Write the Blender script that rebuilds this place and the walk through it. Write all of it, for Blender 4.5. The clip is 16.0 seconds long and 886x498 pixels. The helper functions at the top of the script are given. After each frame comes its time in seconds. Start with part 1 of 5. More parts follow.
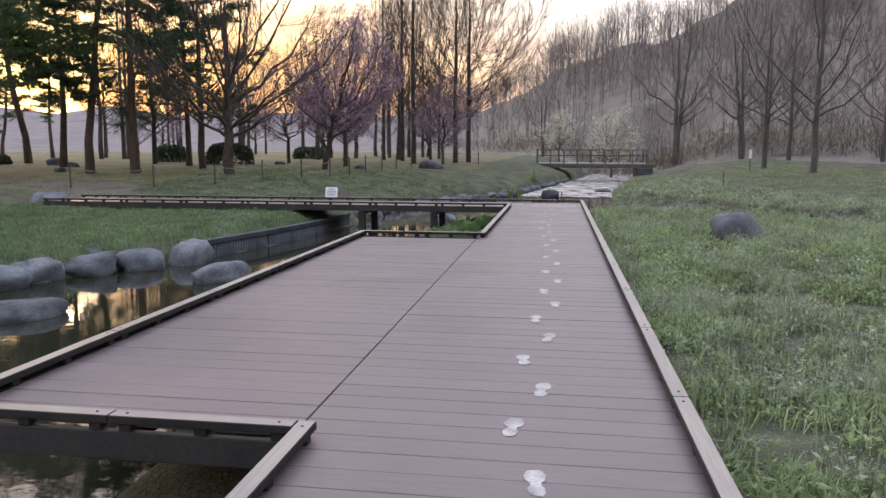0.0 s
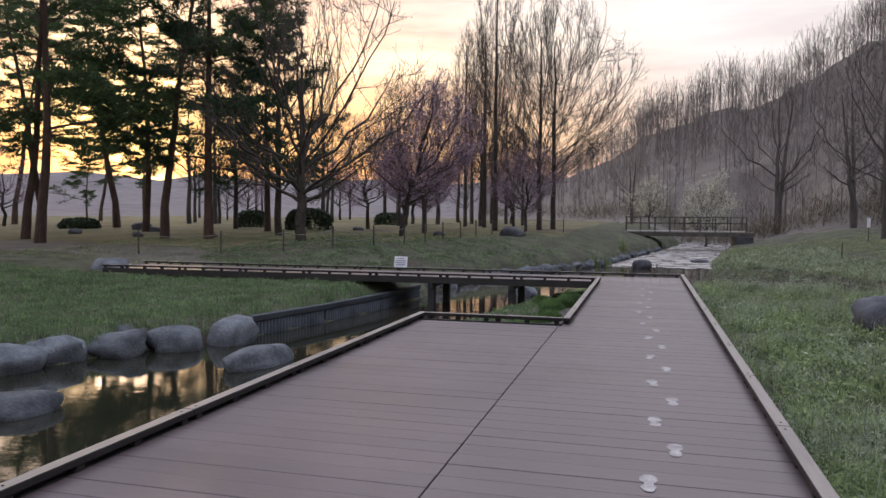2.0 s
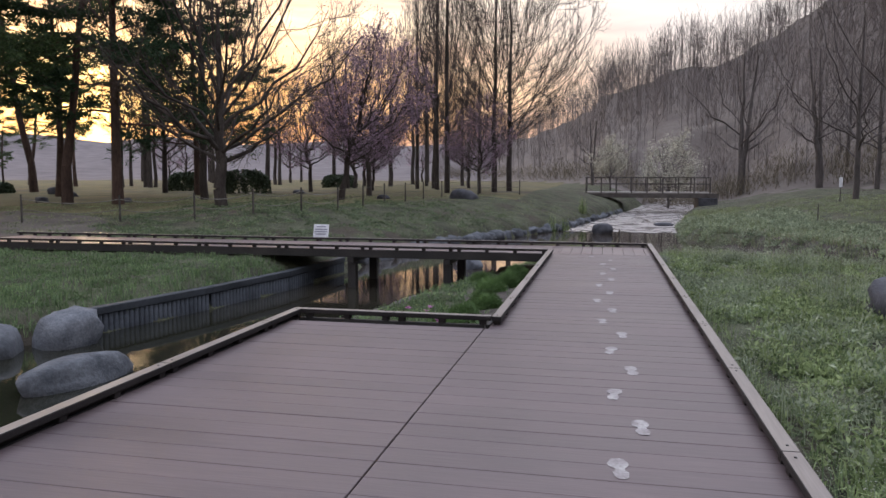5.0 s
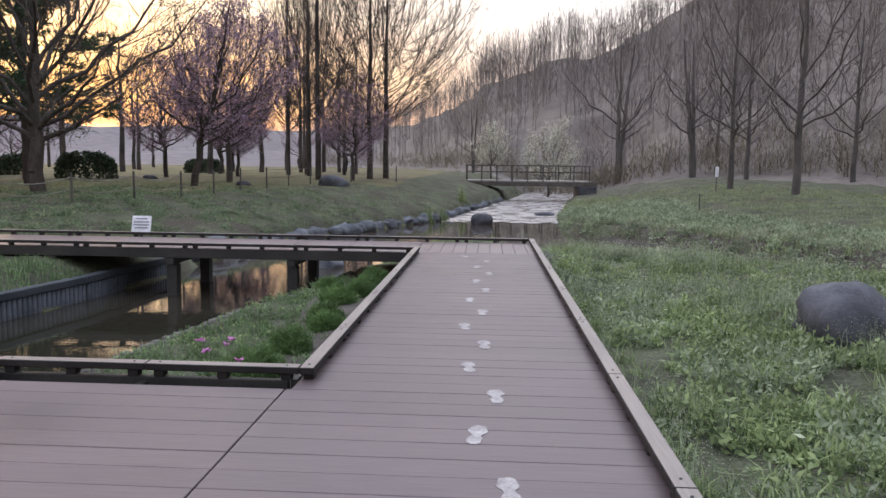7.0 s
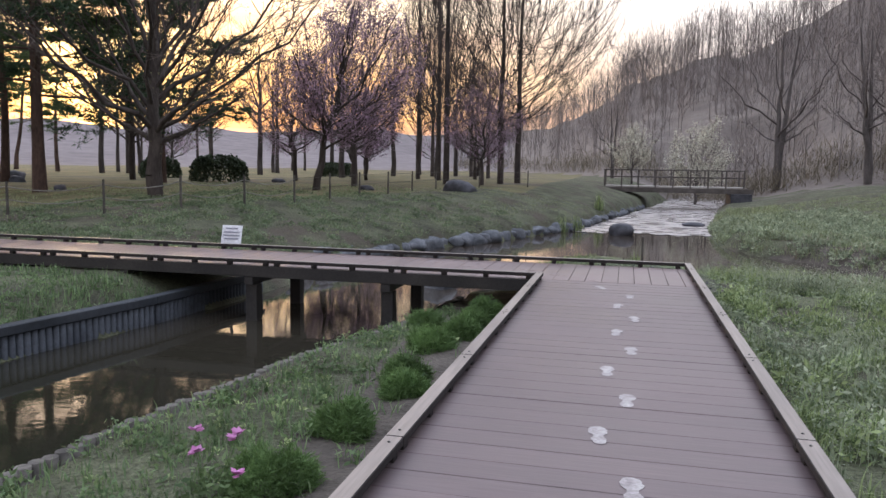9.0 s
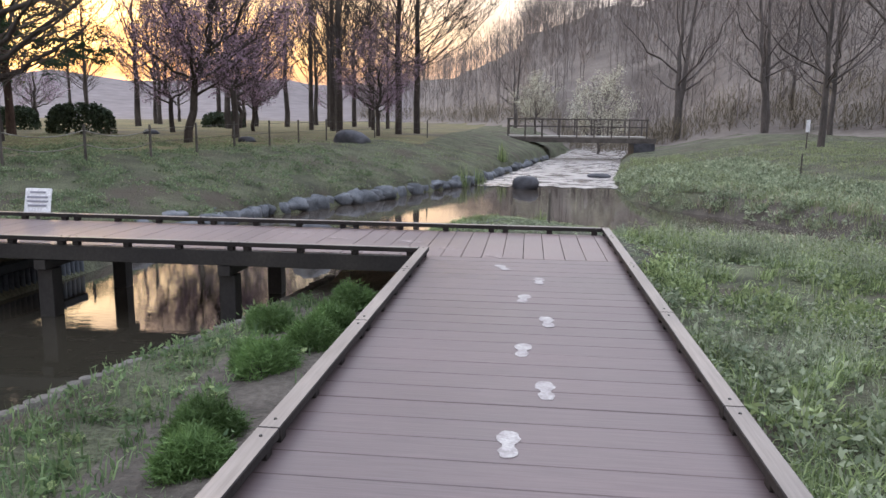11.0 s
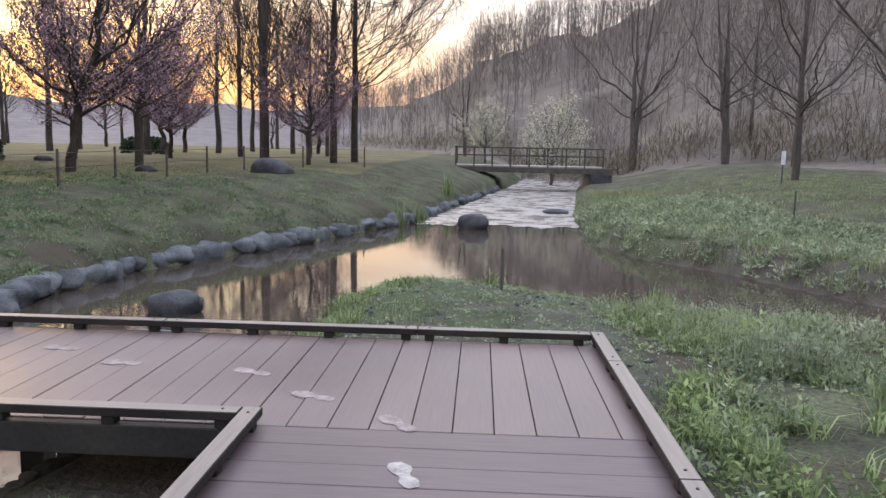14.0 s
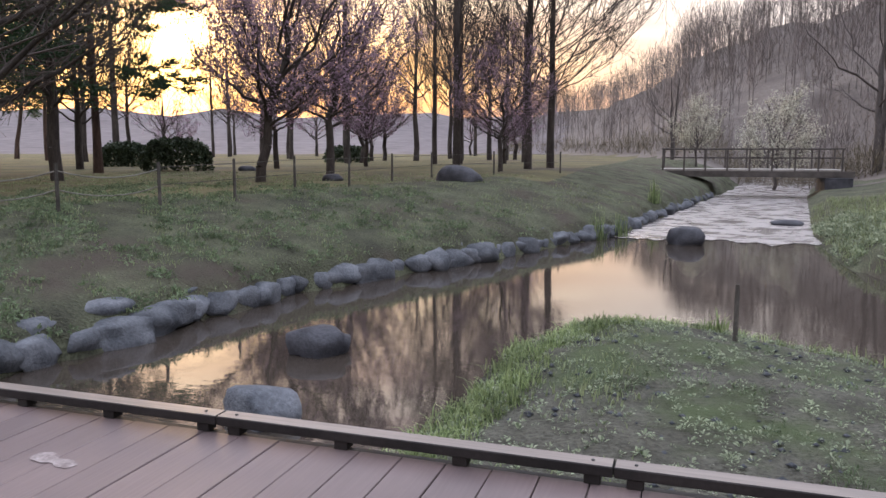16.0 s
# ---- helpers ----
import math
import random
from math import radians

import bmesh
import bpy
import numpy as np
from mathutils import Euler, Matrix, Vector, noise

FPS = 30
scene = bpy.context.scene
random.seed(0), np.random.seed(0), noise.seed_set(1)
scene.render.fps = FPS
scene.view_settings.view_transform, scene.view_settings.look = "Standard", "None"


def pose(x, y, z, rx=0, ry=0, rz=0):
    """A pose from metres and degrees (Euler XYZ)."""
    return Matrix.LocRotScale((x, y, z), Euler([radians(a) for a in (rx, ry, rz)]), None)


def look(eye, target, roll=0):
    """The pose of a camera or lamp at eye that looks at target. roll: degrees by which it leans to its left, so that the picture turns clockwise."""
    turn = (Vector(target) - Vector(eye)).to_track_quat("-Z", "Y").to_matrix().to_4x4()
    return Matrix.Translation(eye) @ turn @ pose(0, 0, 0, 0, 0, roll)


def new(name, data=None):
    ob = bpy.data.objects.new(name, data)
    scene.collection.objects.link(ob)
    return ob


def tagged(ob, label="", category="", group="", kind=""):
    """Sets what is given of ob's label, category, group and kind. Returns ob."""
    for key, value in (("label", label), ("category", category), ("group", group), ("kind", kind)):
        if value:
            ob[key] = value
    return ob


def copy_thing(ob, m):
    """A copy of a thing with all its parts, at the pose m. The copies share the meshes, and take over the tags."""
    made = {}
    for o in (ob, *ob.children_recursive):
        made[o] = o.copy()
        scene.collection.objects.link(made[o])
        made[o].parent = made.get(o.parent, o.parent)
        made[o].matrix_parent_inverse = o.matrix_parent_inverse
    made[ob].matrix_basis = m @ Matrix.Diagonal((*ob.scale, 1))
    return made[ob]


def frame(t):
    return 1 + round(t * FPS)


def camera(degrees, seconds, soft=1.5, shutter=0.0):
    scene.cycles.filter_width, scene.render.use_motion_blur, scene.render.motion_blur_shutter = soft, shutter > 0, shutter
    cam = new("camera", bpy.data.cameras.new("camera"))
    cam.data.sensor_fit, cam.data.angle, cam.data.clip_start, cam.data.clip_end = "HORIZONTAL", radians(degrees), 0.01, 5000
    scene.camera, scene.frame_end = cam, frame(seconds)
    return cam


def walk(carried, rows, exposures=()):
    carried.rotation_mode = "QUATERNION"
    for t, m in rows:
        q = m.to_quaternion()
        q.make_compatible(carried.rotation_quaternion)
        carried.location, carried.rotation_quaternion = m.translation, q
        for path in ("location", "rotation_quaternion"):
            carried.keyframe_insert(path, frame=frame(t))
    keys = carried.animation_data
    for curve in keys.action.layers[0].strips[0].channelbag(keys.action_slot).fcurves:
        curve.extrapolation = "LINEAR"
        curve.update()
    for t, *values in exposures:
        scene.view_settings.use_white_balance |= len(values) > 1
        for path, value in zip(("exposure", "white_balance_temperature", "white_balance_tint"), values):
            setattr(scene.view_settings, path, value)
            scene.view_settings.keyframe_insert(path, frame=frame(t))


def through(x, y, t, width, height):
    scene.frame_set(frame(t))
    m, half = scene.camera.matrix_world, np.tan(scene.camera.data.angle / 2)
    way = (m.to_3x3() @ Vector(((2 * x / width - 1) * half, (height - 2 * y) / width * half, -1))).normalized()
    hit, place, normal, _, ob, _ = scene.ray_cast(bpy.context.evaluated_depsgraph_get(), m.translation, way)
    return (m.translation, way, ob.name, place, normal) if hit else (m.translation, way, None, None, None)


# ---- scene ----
cam = camera(61.6, 16.0)
PATH = [
    (0, (0.557, -0.373, 1.527), (0.258, 1.588, 1.268), 0.1),
    (0.5, (0.437, 0.377, 1.565), (-0.079, 2.309, 1.537), -0.5),
    (1, (0.41, 0.865, 1.567), (-0.139, 2.788, 1.538), -0.3),
    (1.5, (0.353, 1.355, 1.57), (-0.182, 3.281, 1.501), -0.0),
    (2, (0.345, 1.94, 1.545), (-0.179, 3.869, 1.461), 0.4),
    (2.5, (0.334, 2.51, 1.53), (-0.183, 4.439, 1.423), 0.4),
    (3, (0.361, 3.153, 1.529), (-0.154, 5.081, 1.401), 0.2),
    (3.5, (0.342, 3.706, 1.534), (-0.162, 5.637, 1.396), 0.3),
    (4, (0.352, 4.13, 1.543), (-0.121, 6.067, 1.386), 0.3),
    (4.2, (0.338, 4.3, 1.547), (-0.114, 6.241, 1.378), 0.3),
    (6.3, (0.349, 7.186, 1.392), (-0.048, 9.137, 1.203), -0.1),
    (6.5, (0.378, 7.416, 1.431), (0.014, 9.373, 1.242), -0.0),
    (7, (0.446, 8.038, 1.427), (0.329, 10.023, 1.212), 0.7),
    (7.5, (0.517, 8.698, 1.426), (0.56, 10.683, 1.185), 1.1),
    (8, (0.529, 9.335, 1.432), (0.528, 11.322, 1.21), 1.3),
    (8.5, (0.422, 10.025, 1.441), (0.108, 11.991, 1.25), 1.0),
    (8.7, (0.381, 10.262, 1.441), (-0.094, 12.195, 1.248), 1.0),
    (10.8, (0.322, 12.768, 1.412), (0.049, 14.725, 1.099), 0.5),
    (11, (0.325, 13.009, 1.376), (0.102, 14.968, 1.042), 0.7),
    (11.5, (0.373, 13.74, 1.364), (0.276, 15.702, 0.99), 1.1),
    (12, (0.403, 14.324, 1.367), (0.4, 16.286, 0.977), 1.4),
    (12.5, (0.427, 15.016, 1.382), (0.547, 16.975, 0.999), 1.9),
    (13, (0.376, 15.716, 1.401), (0.497, 17.684, 1.07), 2.3),
    (13.5, (0.392, 16.319, 1.402), (0.385, 18.3, 1.127), 1.7),
    (14, (0.401, 16.985, 1.424), (0.306, 18.966, 1.163), 1.2),
    (14.5, (0.422, 17.661, 1.409), (0.283, 19.637, 1.129), 0.9),
    (15, (0.376, 18.166, 1.437), (0.14, 20.128, 1.133), 0.3),
    (15.5, (0.192, 18.637, 1.414), (-0.198, 20.579, 1.137), 0.1),
    (16, (0.205, 19.379, 1.395), (-0.412, 21.264, 1.143), 0.1),
]
EXPOSURES = [(0.0, 0.5, 6350, 13), (0.4, 0.18, 6350, 13), (0.8, -0.1, 6350, 14), (4.2, 0.0, 6350, 14), (6.5, 0.22, 6350, 13), (7.2, 0.45, 6300, 12), (8.5, 0.36, 6300, 13), (11.0, 0.64, 6350, 11), (13.0, 0.64, 6350, 10), (14.5, 0.55, 6350, 12), (16.0, 0.46, 6400, 15)]
walk(cam, [(t, look(eye, target, roll)) for t, eye, target, roll in PATH], EXPOSURES)

# ---- light ----
SUN_AZ, SUN_EL = -38.0, 6.0      # degrees, from the way of the deck
SUN_DIR = Vector((math.sin(radians(SUN_AZ)) * math.cos(radians(SUN_EL)), math.cos(radians(SUN_AZ)) * math.cos(radians(SUN_EL)), math.sin(radians(SUN_EL))))


def make_world():
    """Dawn sky: clear-air colours, a veil of thin cloud, a golden glow round the low sun and streaks of cloud."""
    w = bpy.data.worlds.new("dawn_sky")
    scene.world = w
    w.use_nodes = True
    n, l = w.node_tree.nodes, w.node_tree.links
    n.clear()
    out, bg = n.new("ShaderNodeOutputWorld"), n.new("ShaderNodeBackground")
    sky = n.new("ShaderNodeTexSky")
    sky.sky_type, sky.sun_disc = "NISHITA", False
    sky.sun_elevation, sky.sun_rotation = radians(SUN_EL), radians(SUN_AZ)
    sky.air_density, sky.dust_density, sky.ozone_density = 1.0, 3.0, 1.0
    tc = n.new("ShaderNodeTexCoord")
    sep = n.new("ShaderNodeSeparateXYZ")
    l.new(tc.outputs["Generated"], sep.inputs[0])
    # height in the sky: haze at the horizon, pale cloud above
    veil = n.new("ShaderNodeValToRGB")
    e = veil.color_ramp.elements
    e[0].position, e[0].color = 0.0, (0.42, 0.36, 0.42, 1)
    e[1].position, e[1].color = 1.0, (1.62, 1.8, 2.1, 1)
    for p, c in ((0.03, (0.52, 0.45, 0.50, 1)), (0.09, (0.92, 0.76, 0.68, 1)), (0.2, (0.95, 0.88, 0.82, 1)), (0.36, (0.98, 0.94, 0.94, 1)), (0.55, (1.3, 1.42, 1.62, 1))):
        k = e.new(p)
        k.color = c
    l.new(sep.outputs["Z"], veil.inputs[0])
    # the lit side of the dawn: orange low down, cream above
    dawn = n.new("ShaderNodeValToRGB")
    d = dawn.color_ramp.elements
    d[0].position, d[0].color = 0.0, (0.45, 0.36, 0.40, 1)
    d[1].position, d[1].color = 1.0, (1.62, 1.8, 2.1, 1)
    for p, c in ((0.035, (0.62, 0.44, 0.42, 1)), (0.065, (0.90, 0.44, 0.20, 1)), (0.115, (0.96, 0.58, 0.25, 1)), (0.19, (0.95, 0.78, 0.56, 1)), (0.36, (0.95, 0.90, 0.87, 1)), (0.55, (1.3, 1.42, 1.62, 1))):
        d.new(p).color = c
    l.new(sep.outputs["Z"], dawn.inputs[0])
    flat = n.new("ShaderNodeVectorMath")
    flat.operation = "DOT_PRODUCT"
    flat.inputs[1].default_value = Vector((SUN_DIR.x, SUN_DIR.y, 0)).normalized()
    l.new(tc.outputs["Generated"], flat.inputs[0])
    lit = n.new("ShaderNodeMapRange")
    lit.inputs["From Min"].default_value, lit.inputs["From Max"].default_value = 0.72, 0.94
    l.new(flat.outputs["Value"], lit.inputs["Value"])
    two = n.new("ShaderNodeMix")
    two.data_type = "RGBA"
    l.new(lit.outputs[0], two.inputs[0])
    l.new(veil.outputs[0], two.inputs[6])
    l.new(dawn.outputs[0], two.inputs[7])
    mix = n.new("ShaderNodeMix")
    mix.data_type, mix.blend_type = "RGBA", "ADD"
    mix.inputs[0].default_value = 0.03
    l.new(two.outputs[2], mix.inputs[6])
    l.new(sky.outputs[0], mix.inputs[7])
    # glow round the sun
    dot = n.new("ShaderNodeVectorMath")
    dot.operation = "DOT_PRODUCT"
    dot.inputs[1].default_value = SUN_DIR
    l.new(tc.outputs["Generated"], dot.inputs[0])
    glow = n.new("ShaderNodeValToRGB")
    g = glow.color_ramp.elements
    g[0].position, g[0].color = 0.80, (0, 0, 0, 1)
    g[1].position, g[1].color = 1.0, (2.2, 1.5, 0.5, 1)
    for p, c in ((0.90, (0.02, 0.01, 0.0, 1)), (0.97, (0.10, 0.05, 0.0, 1)), (0.994, (0.35, 0.2, 0.02, 1)), (0.9985, (1.0, 0.65, 0.2, 1))):
        k = g.new(p)
        k.color = c
    l.new(dot.outputs["Value"], glow.inputs[0])
    # streaks of cloud, stretched along the horizon
    mp = n.new("ShaderNodeMapping")
    mp.inputs["Scale"].default_value = (2.2, 2.2, 16)
    l.new(tc.outputs["Generated"], mp.inputs[0])
    no = n.new("ShaderNodeTexNoise")
    no.inputs["Scale"].default_value, no.inputs["Detail"].default_value, no.inputs["Roughness"].default_value = 1.6, 7, 0.58
    l.new(mp.outputs[0], no.inputs["Vector"])
    cr = n.new("ShaderNodeValToRGB")
    cr.color_ramp.elements[0].position, cr.color_ramp.elements[0].color = 0.38, (0.74, 0.64, 0.64, 1)
    cr.color_ramp.elements[1].position, cr.color_ramp.elements[1].color = 0.62, (1.18, 1.16, 1.14, 1)
    l.new(no.outputs["Fac"], cr.inputs[0])
    add = n.new("ShaderNodeMix")
    add.data_type, add.blend_type = "RGBA", "ADD"
    add.inputs[0].default_value = 1.0
    l.new(mix.outputs[2], add.inputs[6])
    l.new(glow.outputs[0], add.inputs[7])
    mul = n.new("ShaderNodeMix")
    mul.data_type, mul.blend_type = "RGBA", "MULTIPLY"
    mul.inputs[0].default_value = 1.0
    l.new(add.outputs[2], mul.inputs[6])
    # the streaks are strongest on the lit side
    calm = n.new("ShaderNodeMapRange")
    calm.inputs["To Min"].default_value, calm.inputs["To Max"].default_value = 0.3, 1.0
    l.new(lit.outputs[0], calm.inputs["Value"])
    soft = n.new("ShaderNodeMix")
    soft.data_type = "RGBA"
    soft.inputs[6].default_value = (1, 1, 1, 1)
    l.new(calm.outputs[0], soft.inputs[0])
    l.new(cr.outputs[0], soft.inputs[7])
    l.new(soft.outputs[2], mul.inputs[7])
    # brighter on the sun's side, dimmer behind
    side = n.new("ShaderNodeVectorMath")
    side.operation = "DOT_PRODUCT"
    side.inputs[1].default_value = Vector((SUN_DIR.x, SUN_DIR.y, 0.25)).normalized()
    l.new(tc.outputs["Generated"], side.inputs[0])
    fall = n.new("ShaderNodeMapRange")
    fall.inputs["From Min"].default_value, fall.inputs["From Max"].default_value = -0.8, 0.7
    fall.inputs["To Min"].default_value, fall.inputs["To Max"].default_value = 0.6, 1.05
    l.new(side.outputs["Value"], fall.inputs["Value"])
    dim = n.new("ShaderNodeVectorMath")
    dim.operation = "SCALE"
    l.new(mul.outputs[2], dim.inputs[0])
    l.new(fall.outputs[0], dim.inputs["Scale"])
    l.new(dim.outputs[0], bg.inputs["Color"])
    bg.inputs["Strength"].default_value = SKY_STRENGTH
    l.new(bg.outputs[0], out.inputs["Surface"])


SKY_STRENGTH = 1.0
make_world()
sun_data = bpy.data.lights.new("sun", "SUN")
sun_data.energy, sun_data.angle, sun_data.color = 0.5, radians(12), (1.0, 0.72, 0.45)
sun = new("sun", sun_data)
sun.matrix_world = look(SUN_DIR * 50, (0, 0, 0))


# ---- materials ----
def material(name, rough=0.7, metallic=0.0, spec=0.5):
    m = bpy.data.materials.new(name)
    m.use_nodes = True
    b = m.node_tree.nodes["Principled BSDF"]
    b.inputs["Roughness"].default_value, b.inputs["Metallic"].default_value, b.inputs["Specular IOR Level"].default_value = rough, metallic, spec
    return m, m.node_tree.nodes, m.node_tree.links, b


def ramp(n, l, source, stops):
    r = n.new("ShaderNodeValToRGB")
    e = r.color_ramp.elements
    e[0].position, e[0].color = stops[0][0], (*stops[0][1], 1)
    e[1].position, e[1].color = stops[-1][0], (*stops[-1][1], 1)
    for p, c in stops[1:-1]:
        e.new(p).color = (*c, 1)
    l.new(source, r.inputs[0])
    return r.outputs[0]


def noise_fac(n, l, scale, detail=4, stretch=(1, 1, 1), rough=0.55, object_space=False):
    tc, mp, no = n.new("ShaderNodeTexCoord"), n.new("ShaderNodeMapping"), n.new("ShaderNodeTexNoise")
    geo = n.new("ShaderNodeNewGeometry")
    mp.inputs["Scale"].default_value = stretch
    l.new(tc.outputs["Object"] if object_space else geo.outputs["Position"], mp.inputs[0])
    l.new(mp.outputs[0], no.inputs["Vector"])
    no.inputs["Scale"].default_value, no.inputs["Detail"].default_value, no.inputs["Roughness"].default_value = scale, detail, rough
    return no.outputs["Fac"]


def blend(n, l, a, b, fac, how="MIX"):
    m = n.new("ShaderNodeMix")
    m.data_type, m.blend_type = "RGBA", how
    for s, v in ((0, fac), (6, a), (7, b)):
        if hasattr(v, "links"):
            l.new(v, m.inputs[s])
        elif isinstance(v, (int, float)):
            m.inputs[s].default_value = v
        else:
            m.inputs[s].default_value = (*v, 1)
    return m.outputs[2]


def bump(n, l, b, source, strength, distance):
    u = n.new("ShaderNodeBump")
    u.inputs["Strength"].default_value, u.inputs["Distance"].default_value = strength, distance
    l.new(source, u.inputs["Height"])
    l.new(u.outputs[0], b.inputs["Normal"])


def varied(name, dark, light, scale=3.0, rough=0.8, fine=40.0, bump_strength=0.3, bump_distance=0.01, stretch=(1, 1, 1), island=0.0, spec=0.3, patch=None, depth=1.0, single=0.0):
    """A surface of two tones in broad patches with fine grain; island: how much pieces of it differ."""
    m, n, l, b = material(name, rough, 0, spec)
    broad = noise_fac(n, l, scale, 4, stretch)
    grain = noise_fac(n, l, fine, 3, stretch)
    c = ramp(n, l, broad, ((0.3, dark), (0.7, light)))
    g = ramp(n, l, grain, ((0.25, (1 - 0.28 * depth,) * 3), (0.75, (1 + 0.22 * depth,) * 3)))
    c = blend(n, l, c, g, 1.0, "MULTIPLY")
    if patch:
        c = blend(n, l, c, patch, ramp(n, l, noise_fac(n, l, scale * 0.37, 5), ((0.52, (0, 0, 0)), (0.66, (1, 1, 1)))))
    if single:
        info = n.new("ShaderNodeObjectInfo")
        c = blend(n, l, c, ramp(n, l, info.outputs["Random"], ((0, (1 - single,) * 3), (1, (1 + single,) * 3))), 1.0, "MULTIPLY")
    if island:
        geo = n.new("ShaderNodeNewGeometry")
        v = ramp(n, l, geo.outputs["Random Per Island"], ((0, (1 - island,) * 3), (1, (1 + island,) * 3)))
        c = blend(n, l, c, v, 1.0, "MULTIPLY")
    l.new(c, b.inputs["Base Color"])
    bump(n, l, b, grain, bump_strength, bump_distance)
    return m


def deck_material(name, dark, light, along):
    """Composite boards: brushed grain along the board, trodden pale patches, a tone of their own."""
    m, n, l, b = material(name, 0.5, 0, 0.45)
    stretch = (0.6, 14, 14) if along == "x" else (14, 0.6, 14)
    grain = noise_fac(n, l, 5, 5, stretch)
    worn = noise_fac(n, l, 0.9, 5)
    c = ramp(n, l, grain, ((0.3, dark), (0.72, light)))
    c = blend(n, l, c, ramp(n, l, worn, ((0.35, (0.82, 0.82, 0.84)), (0.7, (1.16, 1.14, 1.13)))), 1.0, "MULTIPLY")
    info = n.new("ShaderNodeObjectInfo")
    c = blend(n, l, c, ramp(n, l, info.outputs["Random"], ((0, (0.94, 0.94, 0.945)), (1, (1.06, 1.055, 1.05)))), 1.0, "MULTIPLY")
    l.new(c, b.inputs["Base Color"])
    l.new(ramp(n, l, worn, ((0.3, (0.36,) * 3), (0.7, (0.52,) * 3))), b.inputs["Roughness"])
    bump(n, l, b, grain, 0.25, 0.004)
    return m


def water_material(name, base, big, small, strength, foam=None, pond_base=None):
    m, n, l, b = material(name, 0.02, 0, 0.95)
    b.inputs["IOR"].default_value = 1.5
    a = noise_fac(n, l, big, 3, (1, 1, 1))
    s = noise_fac(n, l, small, 3, (1, 1.6, 1))
    h = blend(n, l, a, s, 0.35)
    b.inputs["Base Color"].default_value = (*base, 1)
    if pond_base:
        # base lightens towards the pond: muddy brown, plus sky reflection put into the colour
        geo, sep, span = n.new("ShaderNodeNewGeometry"), n.new("ShaderNodeSeparateXYZ"), n.new("ShaderNodeMapRange")
        l.new(geo.outputs["Position"], sep.inputs[0])
        l.new(sep.outputs["Y"], span.inputs["Value"])
        span.inputs["From Min"].default_value, span.inputs["From Max"].default_value = 16.0, 26.0
        l.new(blend(n, l, base, pond_base, span.outputs[0]), b.inputs["Base Color"])
    if foam:
        f = ramp(n, l, noise_fac(n, l, foam, 6, (0.8, 1, 1), 0.7), ((0.36, (0, 0, 0)), (0.66, (1, 1, 1))))
        l.new(blend(n, l, base, (0.36, 0.325, 0.318), f), b.inputs["Base Color"])
        l.new(ramp(n, l, f, ((0, (0.1,) * 3), (1, (0.5,) * 3))), b.inputs["Roughness"])
    bump(n, l, b, h, strength, 0.03)
    return m


def leaf_material(name, dark, light, through=0.25, rough=0.6):
    m, n, l, b = material(name, rough, 0, 0.25)
    geo = n.new("ShaderNodeNewGeometry")
    c = ramp(n, l, geo.outputs["Random Per Island"], ((0, dark), (1, light)))
    c = blend(n, l, c, ramp(n, l, noise_fac(n, l, 1.6, 4), ((0.3, (0.6,) * 3), (0.7, (1.35,) * 3))), 1.0, "MULTIPLY")
    l.new(c, b.inputs["Base Color"])
    tr, mx = n.new("ShaderNodeBsdfTranslucent"), n.new("ShaderNodeMixShader")
    l.new(c, tr.inputs["Color"])
    mx.inputs[0].default_value = through
    out = n["Material Output"]
    l.new(b.outputs[0], mx.inputs[1])
    l.new(tr.outputs[0], mx.inputs[2])
    l.new(mx.outputs[0], out.inputs["Surface"])
    return m


M_DECK = deck_material("composite_board_brown", (0.102, 0.077, 0.079), (0.14, 0.106, 0.108), "x")
M_DECK_Y = deck_material("composite_board_warm", (0.152, 0.114, 0.112), (0.178, 0.136, 0.132), "y")
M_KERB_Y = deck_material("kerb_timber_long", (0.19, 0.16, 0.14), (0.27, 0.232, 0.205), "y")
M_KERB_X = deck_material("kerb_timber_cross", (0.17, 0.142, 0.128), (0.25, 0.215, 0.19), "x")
# near-black for kerb blocks and upstands, and for the rails' painted side shade
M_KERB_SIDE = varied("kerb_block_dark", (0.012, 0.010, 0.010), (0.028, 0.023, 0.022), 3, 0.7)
M_STEEL = varied("dark_frame_steel", (0.018, 0.017, 0.018), (0.04, 0.036, 0.034), 1.5, 0.55, 30)
M_PAINT = varied("white_marking_paint", (0.22, 0.19, 0.19), (0.45, 0.42, 0.41), 9, 0.7, 60, 0.2, 0.002)
M_PAINT_WORN = varied("worn_marking_paint", (0.2, 0.155, 0.15), (0.36, 0.31, 0.3), 14, 0.7, 60, 0.2, 0.002)
M_BOLT = varied("bolt_metal", (0.02, 0.02, 0.02), (0.05, 0.05, 0.05), 8, 0.5)
M_GROUND = varied("meadow_ground", (0.055, 0.055, 0.037), (0.14, 0.15, 0.09), 1.3, 0.95, 26, 1.0, 0.08, patch=(0.085, 0.07, 0.054), depth=2.0)
M_LAWN = varied("dry_park_lawn", (0.072, 0.065, 0.032), (0.16, 0.142, 0.068), 0.35, 0.95, 16, 0.6, 0.03, patch=(0.085, 0.068, 0.052))
M_SPIT = varied("gravelly_spit", (0.06, 0.057, 0.044), (0.13, 0.126, 0.10), 2.2, 0.95, 26, 1.0, 0.06, patch=(0.075, 0.095, 0.045), depth=2.0)
M_SOIL = varied("dark_bank_soil", (0.05, 0.042, 0.035), (0.11, 0.094, 0.08), 2.5, 0.95, 20, 0.9, 0.04)
M_STONE = varied("river_stone", (0.048, 0.053, 0.063), (0.16, 0.167, 0.186), 3.0, 0.8, 26, 0.7, 0.03, spec=0.3, single=0.35)
